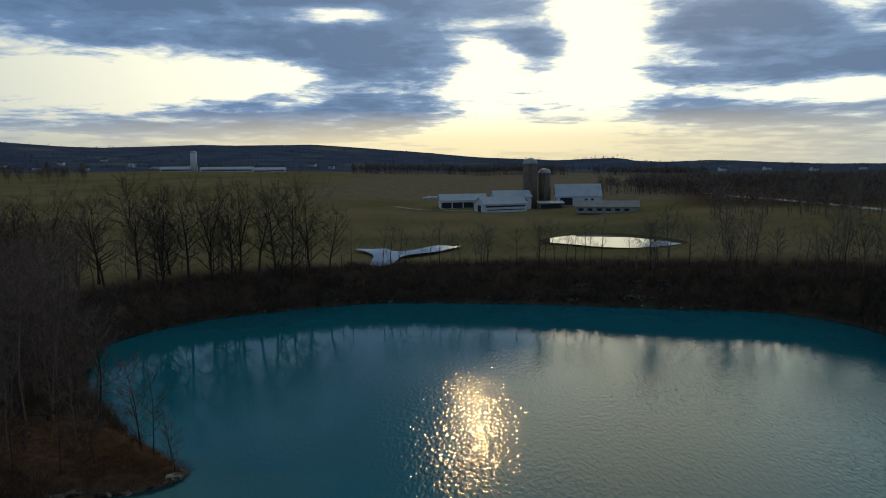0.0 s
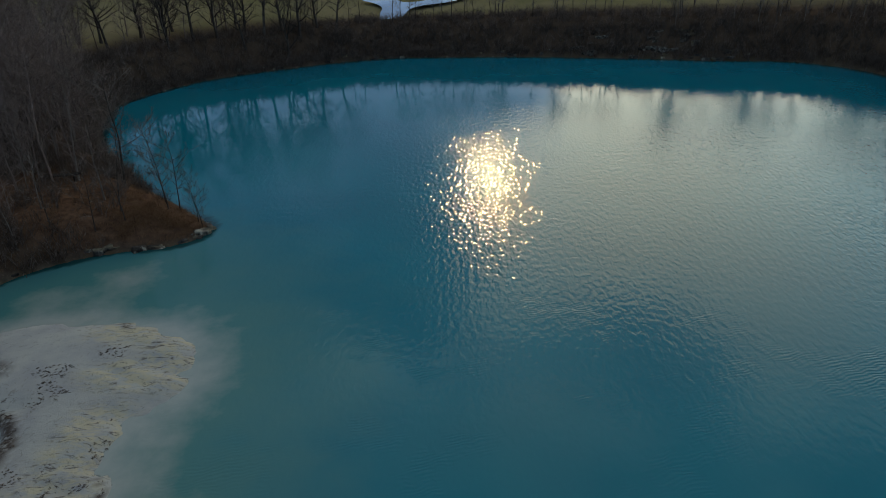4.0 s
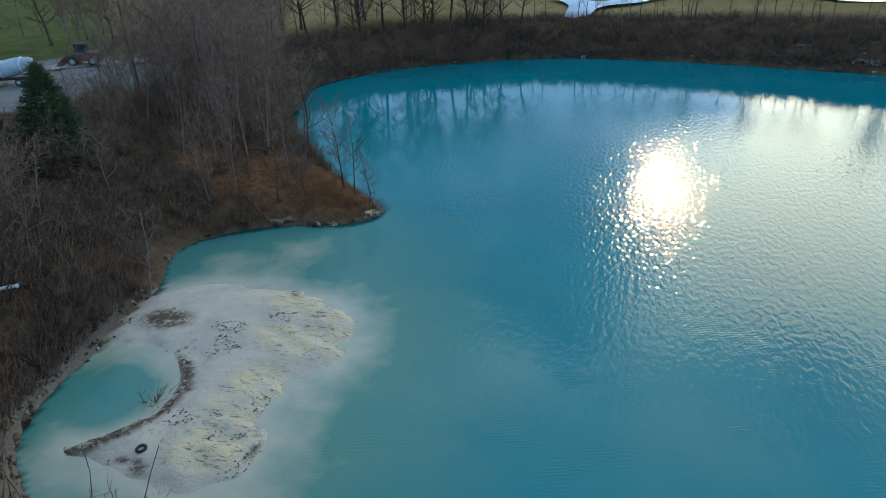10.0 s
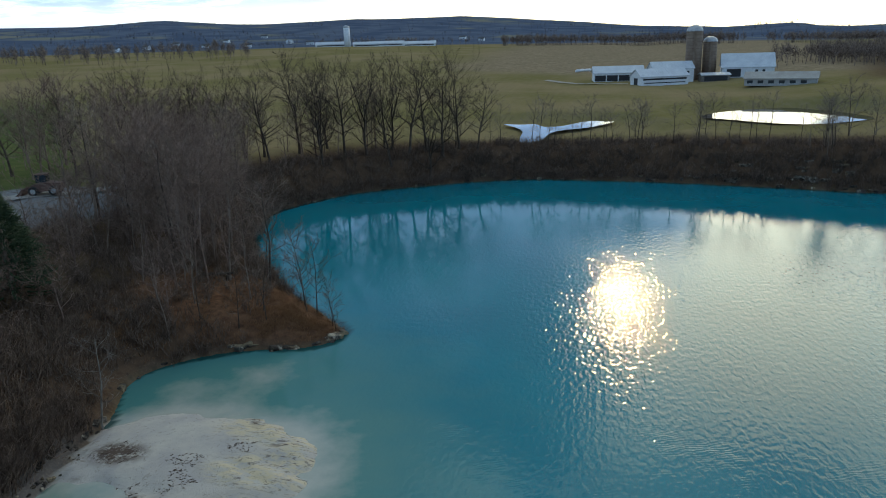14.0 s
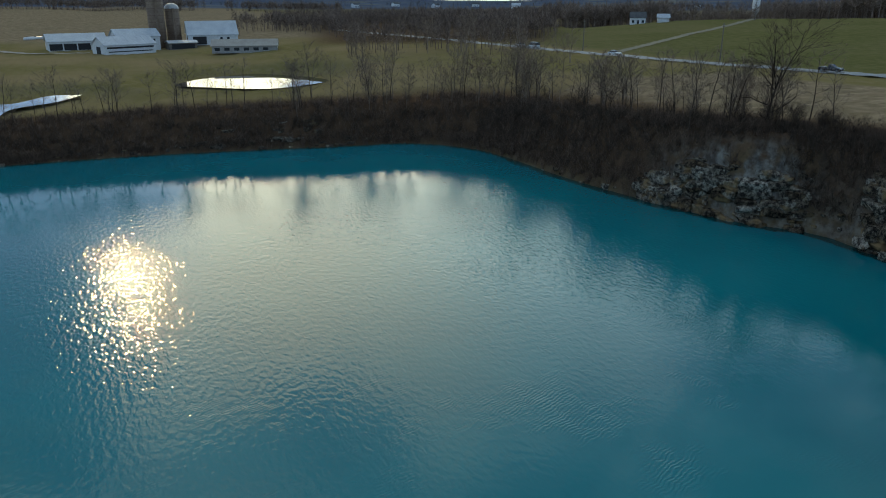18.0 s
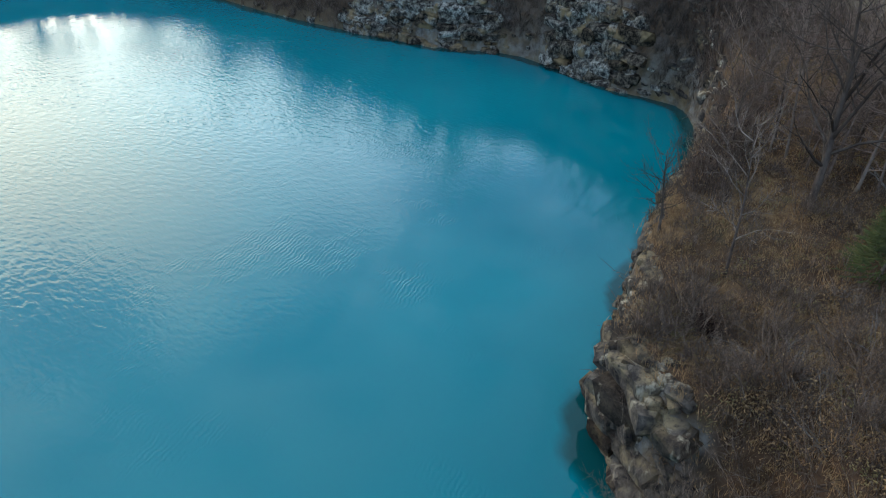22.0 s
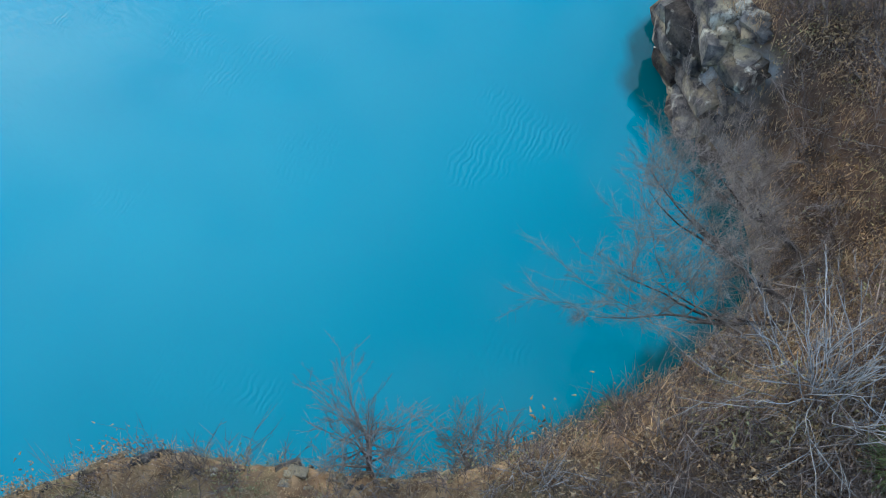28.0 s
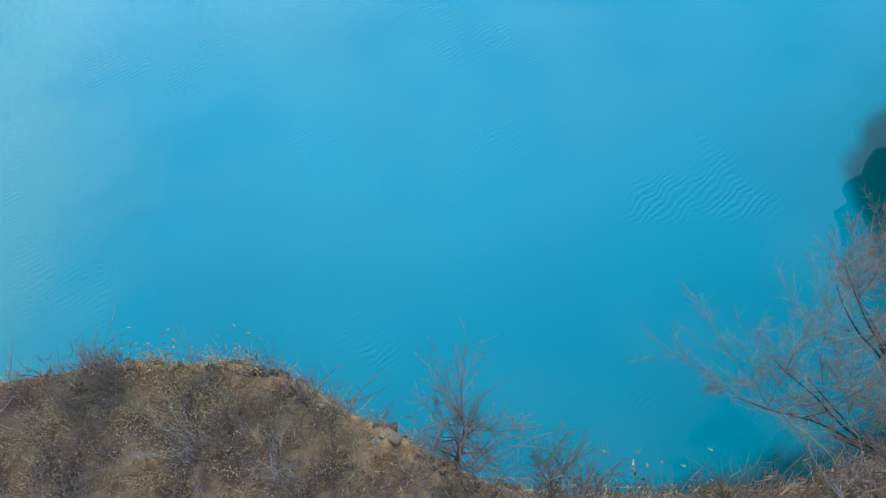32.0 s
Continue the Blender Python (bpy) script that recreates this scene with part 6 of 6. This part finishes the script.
def leaning_tree(x, y, seed, height, lean, label, radius=0.12, limbs=20, z=None):
    tm, cm = tree_meshes(seed, height, radius, limbs, 0.42, 0.2, 9, 24, 0.0068, lean=lean, fork=True, mats=(BARK_DARK, BARK), rise=-0.01) if height > 6 else tree_meshes(seed, height, radius, 20, 0.9, 0.12, 9, 16, 0.0065, lean=lean, fork=True, mats=(BARK_DARK, BRUSH_GREY), rise=-0.02)
    ob = thing("leaning_tree", pose(x, y, (ground_z(x, y) if z is None else z)), label, "tree", "leaning trees")
    part("trunk", tm, None, ob)
    part("crown", cm, None, ob)
    return ob


leaning_tree(18.3, -1.4, 61, 8.6, (-0.8, 2.6), "bare tree leaning out from the bluff over the water")
leaning_tree(16.6, -2.0, 62, 8.2, (-1.6, 2.3), "bare tree leaning out from the bluff over the water")
leaning_tree(21.8, 0.0, 64, 7.0, (-0.4, 1.8), "bare tree leaning out from the bluff over the water")
leaning_tree(1.6, 4.5, 63, 2.0, (0.5, 0.5), "small gnarled bare tree at the bluff edge", 0.09)
leaning_tree(3.9, 3.0, 65, 1.5, (0.3, 0.5), "small gnarled bare tree at the bluff edge", 0.06)

TUFT = [grass_proto(k, 18, 0.36, 0.0125) for k in range(4)]
STRAW = Mat("dry_straw")
_c = STRAW.mix(STRAW.island(), (0.25, 0.152, 0.076), (0.48, 0.325, 0.17))
STRAW = STRAW.done(STRAW.mix(STRAW.band(STRAW.noise(0.7), 0.5, 0.72), _c, (0.24, 0.185, 0.09)), 0.9, spec=0.15)


def near_pts(seed, n, patch=None, edge=0.15):
    """Places all over the near bluff top, or where a broad noise is above (patch > 0) or below it."""
    r = np.random.default_rng(seed)
    x, y = r.uniform(-20, 24, n * 2), r.uniform(-8, 16, n * 2)
    z, _, d, _ = land(x, y)
    ok = (d > edge) & (x * 0.35 + 8 > -y)
    if patch is not None:
        v = fbm(x, y, 3.2, 3, 21.0)
        ok &= (v > patch - 0.06 * r.random(len(x))) if patch > 0 else (v < -patch + 0.06 * r.random(len(x)))
    return np.c_[x, y, z][ok][:n]


LEAVES = []
for k in range(4):
    r3 = np.random.default_rng(700 + k)
    t = Tubes()
    for _ in range(70):
        p = r3.normal(0, 1, 3) * np.array([0.42, 0.42, 0.13]) + np.array([0, 0, 0.26])
        d = r3.normal(0, 1, 3)
        d /= np.linalg.norm(d)
        t.spike(p, p + d * r3.uniform(0.08, 0.15), 0.034)
    LEAVES.append(t.arrays())
LEAF = Mat("withered_leaves")
_c = LEAF.mix(LEAF.island(), (0.20, 0.112, 0.055), (0.42, 0.265, 0.13))
_c = LEAF.mix(LEAF.band(LEAF.noise(0.5, 4), 0.50, 0.62), _c, (0.25, 0.205, 0.09))
_c = LEAF.mix(LEAF.band(LEAF.noise(0.37, 4, stretch=(1, 1.3, 1)), 0.54, 0.64), _c, (0.18, 0.125, 0.10))
LEAF = LEAF.done(_c, 0.85, spec=0.1)
bushes("bramble_leaves", LEAVES, near_pts(71, 1300, edge=1.3), 0.35, 0.85, LEAF, "withered brown and olive leaves on low brambles", 72, "leaves")
bushes("slope_leaves", LEAVES, np.concatenate([slope_pts(73, 700, 1.6), rim_pts(74, 450, 1.5)]), 0.6, 1.5, LEAF, "withered brown leaves clinging to the slope brush", 75, "leaves")
bushes("bluff_bramble", FULL, near_pts(76, 650, edge=0.6), 0.5, 1.2, BRUSH, "brown bramble tangle on the bluff", 77)
bushes("dry_grass", TUFT, near_pts(21, 4600, -0.25), 0.35, 1.0, STRAW, "dry straw-coloured grass and weeds on the bluff", 22, "grass")
bushes("slope_canes", FULL, np.concatenate([slope_pts(61, 130, 1.0), rim_pts(62, 70, 0.8)]), 1.6, 3.0, BRUSH_GREY, "long grey-brown bare canes tangled over the slope", 63)
bushes("slope_grass", TUFT, np.concatenate([slope_pts(23, 1500), rim_pts(33, 1500, 0.1)]), 0.6, 1.3, STRAW, "dry brown grass on the east slope", 24, "grass")
bushes("bluff_brush", FULL, near_pts(25, 900, 0.02), 0.5, 1.3, BRUSH_GREY, "low bare brush on the bluff top", 26)
bushes("bluff_weeds", FULL, near_pts(27, 360), 0.3, 0.8, STRAW, "dead weed stalks on the bluff top", 28)
spit_pts = along_shore(np.random.default_rng(29), 37, 42, 0.6, 9, 900)
RUST_GRASS = Mat("rust_grass")
_c = RUST_GRASS.mix(RUST_GRASS.island(), (0.15, 0.07, 0.032), (0.26, 0.14, 0.07))
RUST_GRASS = RUST_GRASS.done(_c, 0.9, spec=0.05)
bushes("spit_grass", TUFT, spit_pts, 0.7, 1.6, RUST_GRASS, "rust-brown grass on the spit", 30, "grass")

SLOPE_STRAW = Mat("slope_straw")
_c = SLOPE_STRAW.mix(SLOPE_STRAW.island(), (0.26, 0.142, 0.066), (0.48, 0.30, 0.15))
SLOPE_STRAW = SLOPE_STRAW.done(SLOPE_STRAW.mix(SLOPE_STRAW.band(SLOPE_STRAW.noise(0.4, 4), 0.52, 0.66), _c, (0.16, 0.105, 0.06)), 0.9, spec=0.05)
bushes("slope_straw", TUFT, np.concatenate([slope_pts(64, 2600, 0.3), rim_pts(65, 1400, 0.1)]), 0.8, 2.0, SLOPE_STRAW, "rust and straw coloured dead grass on the east slope", 66, "grass")

# driftwood and dark debris on the silt
r2 = np.random.default_rng(88)
px, py = r2.uniform(-39, -17, 11000), r2.uniform(25, 52, 11000)
pz, pm, pd, ps = land(px, py)
rim = (ps > -0.2) & (pd < 0.6) & ((fbm(px, py, 2.6, 5, 8.0) > 0.36 - 0.12 * (py < 36)) | ((pm["wrack"] > 0.5) & (r2.random(len(px)) < 0.6)))
pts = np.c_[px, py, pz][rim]
chip = Tubes()
chip.spike(np.array([-0.5, 0, 0.05]), np.array([0.6, 0.1, 0.06]), 0.12)
chip.spike(np.array([0.1, -0.3, 0.03]), np.array([-0.1, 0.4, 0.08]), 0.10)
stuff("silt_debris", [scatter(chip.arrays(), pts, r2.uniform(0.06, 0.30, len(pts)), r2.uniform(0, 6.28, len(pts)))], BRUSH, "dark driftwood scraps strewn over the pale silt", "debris")
cane_shrub(-30.3, 33.6, 31, 14, 2.4, 0.032, BARK_DARK, "bare bush growing at the edge of the silt pool", 0.35, 3)
cane_shrub(-17.3, 15.6, 32, 10, 6.2, 0.042, BARK_DARK, "bare branching sapling on the near bank", 0.4, 4)
cane_shrub(-14.0, 15.0, 33, 11, 4.0, 0.03, BARK_DARK, "bare branching sapling on the near bank", 0.4, 4)

# dead trees
def fallen_trunk(p, q, radius, seed, label):
    """A bleached dead trunk with a few bare limbs."""
    r = np.random.default_rng(seed)
    ob = thing("fallen_tree", pose(*p), label, "tree", "dead trees")
    d = np.array(q) - np.array(p)
    t = Tubes()
    line = np.array([d * k / 6 + np.array([0, 0, 0.25 * math.sin(k * 0.9)]) for k in range(7)])
    t.tube(line, radius * np.linspace(1, 0.4, 7), 7)
    part("trunk", t.mesh("trunk", BARK_PALE), None, ob)
    for k in range(7):
        t = Tubes()
        i = r.integers(1, 6)
        b = grow_line(r, line[i], d / np.linalg.norm(d) + r.normal(0, 0.7, 3) + np.array([0, 0, 0.5]), np.linalg.norm(d) * r.uniform(0.2, 0.45), 5, 0.15, 0.0)
        t.tube(b, radius * 0.4 * np.linspace(1, 0.3, 6), 5)
        part("limb", t.mesh("limb", BARK_PALE), None, ob)


fallen_trunk((50.5, 3.0, ground_z(46.5, 5) + 0.1), (54, 6.0, ground_z(54, 6) + 1.2), 0.09, 1, "bleached dead trunk leaning in the brush")
fallen_trunk((-57, 101, ground_z(-57, 101) + 0.1), (-63, 108, ground_z(-63, 108) + 6.0), 0.2, 2, "pale dead trunk leaning among the trees")
fallen_trunk((17.5, -5.0, ground_z(17.5, -5) + 0.1), (20.5, -7.0, ground_z(20.5, -7) + 0.5), 0.08, 3, "thin grey dead trunk lying on the slope")
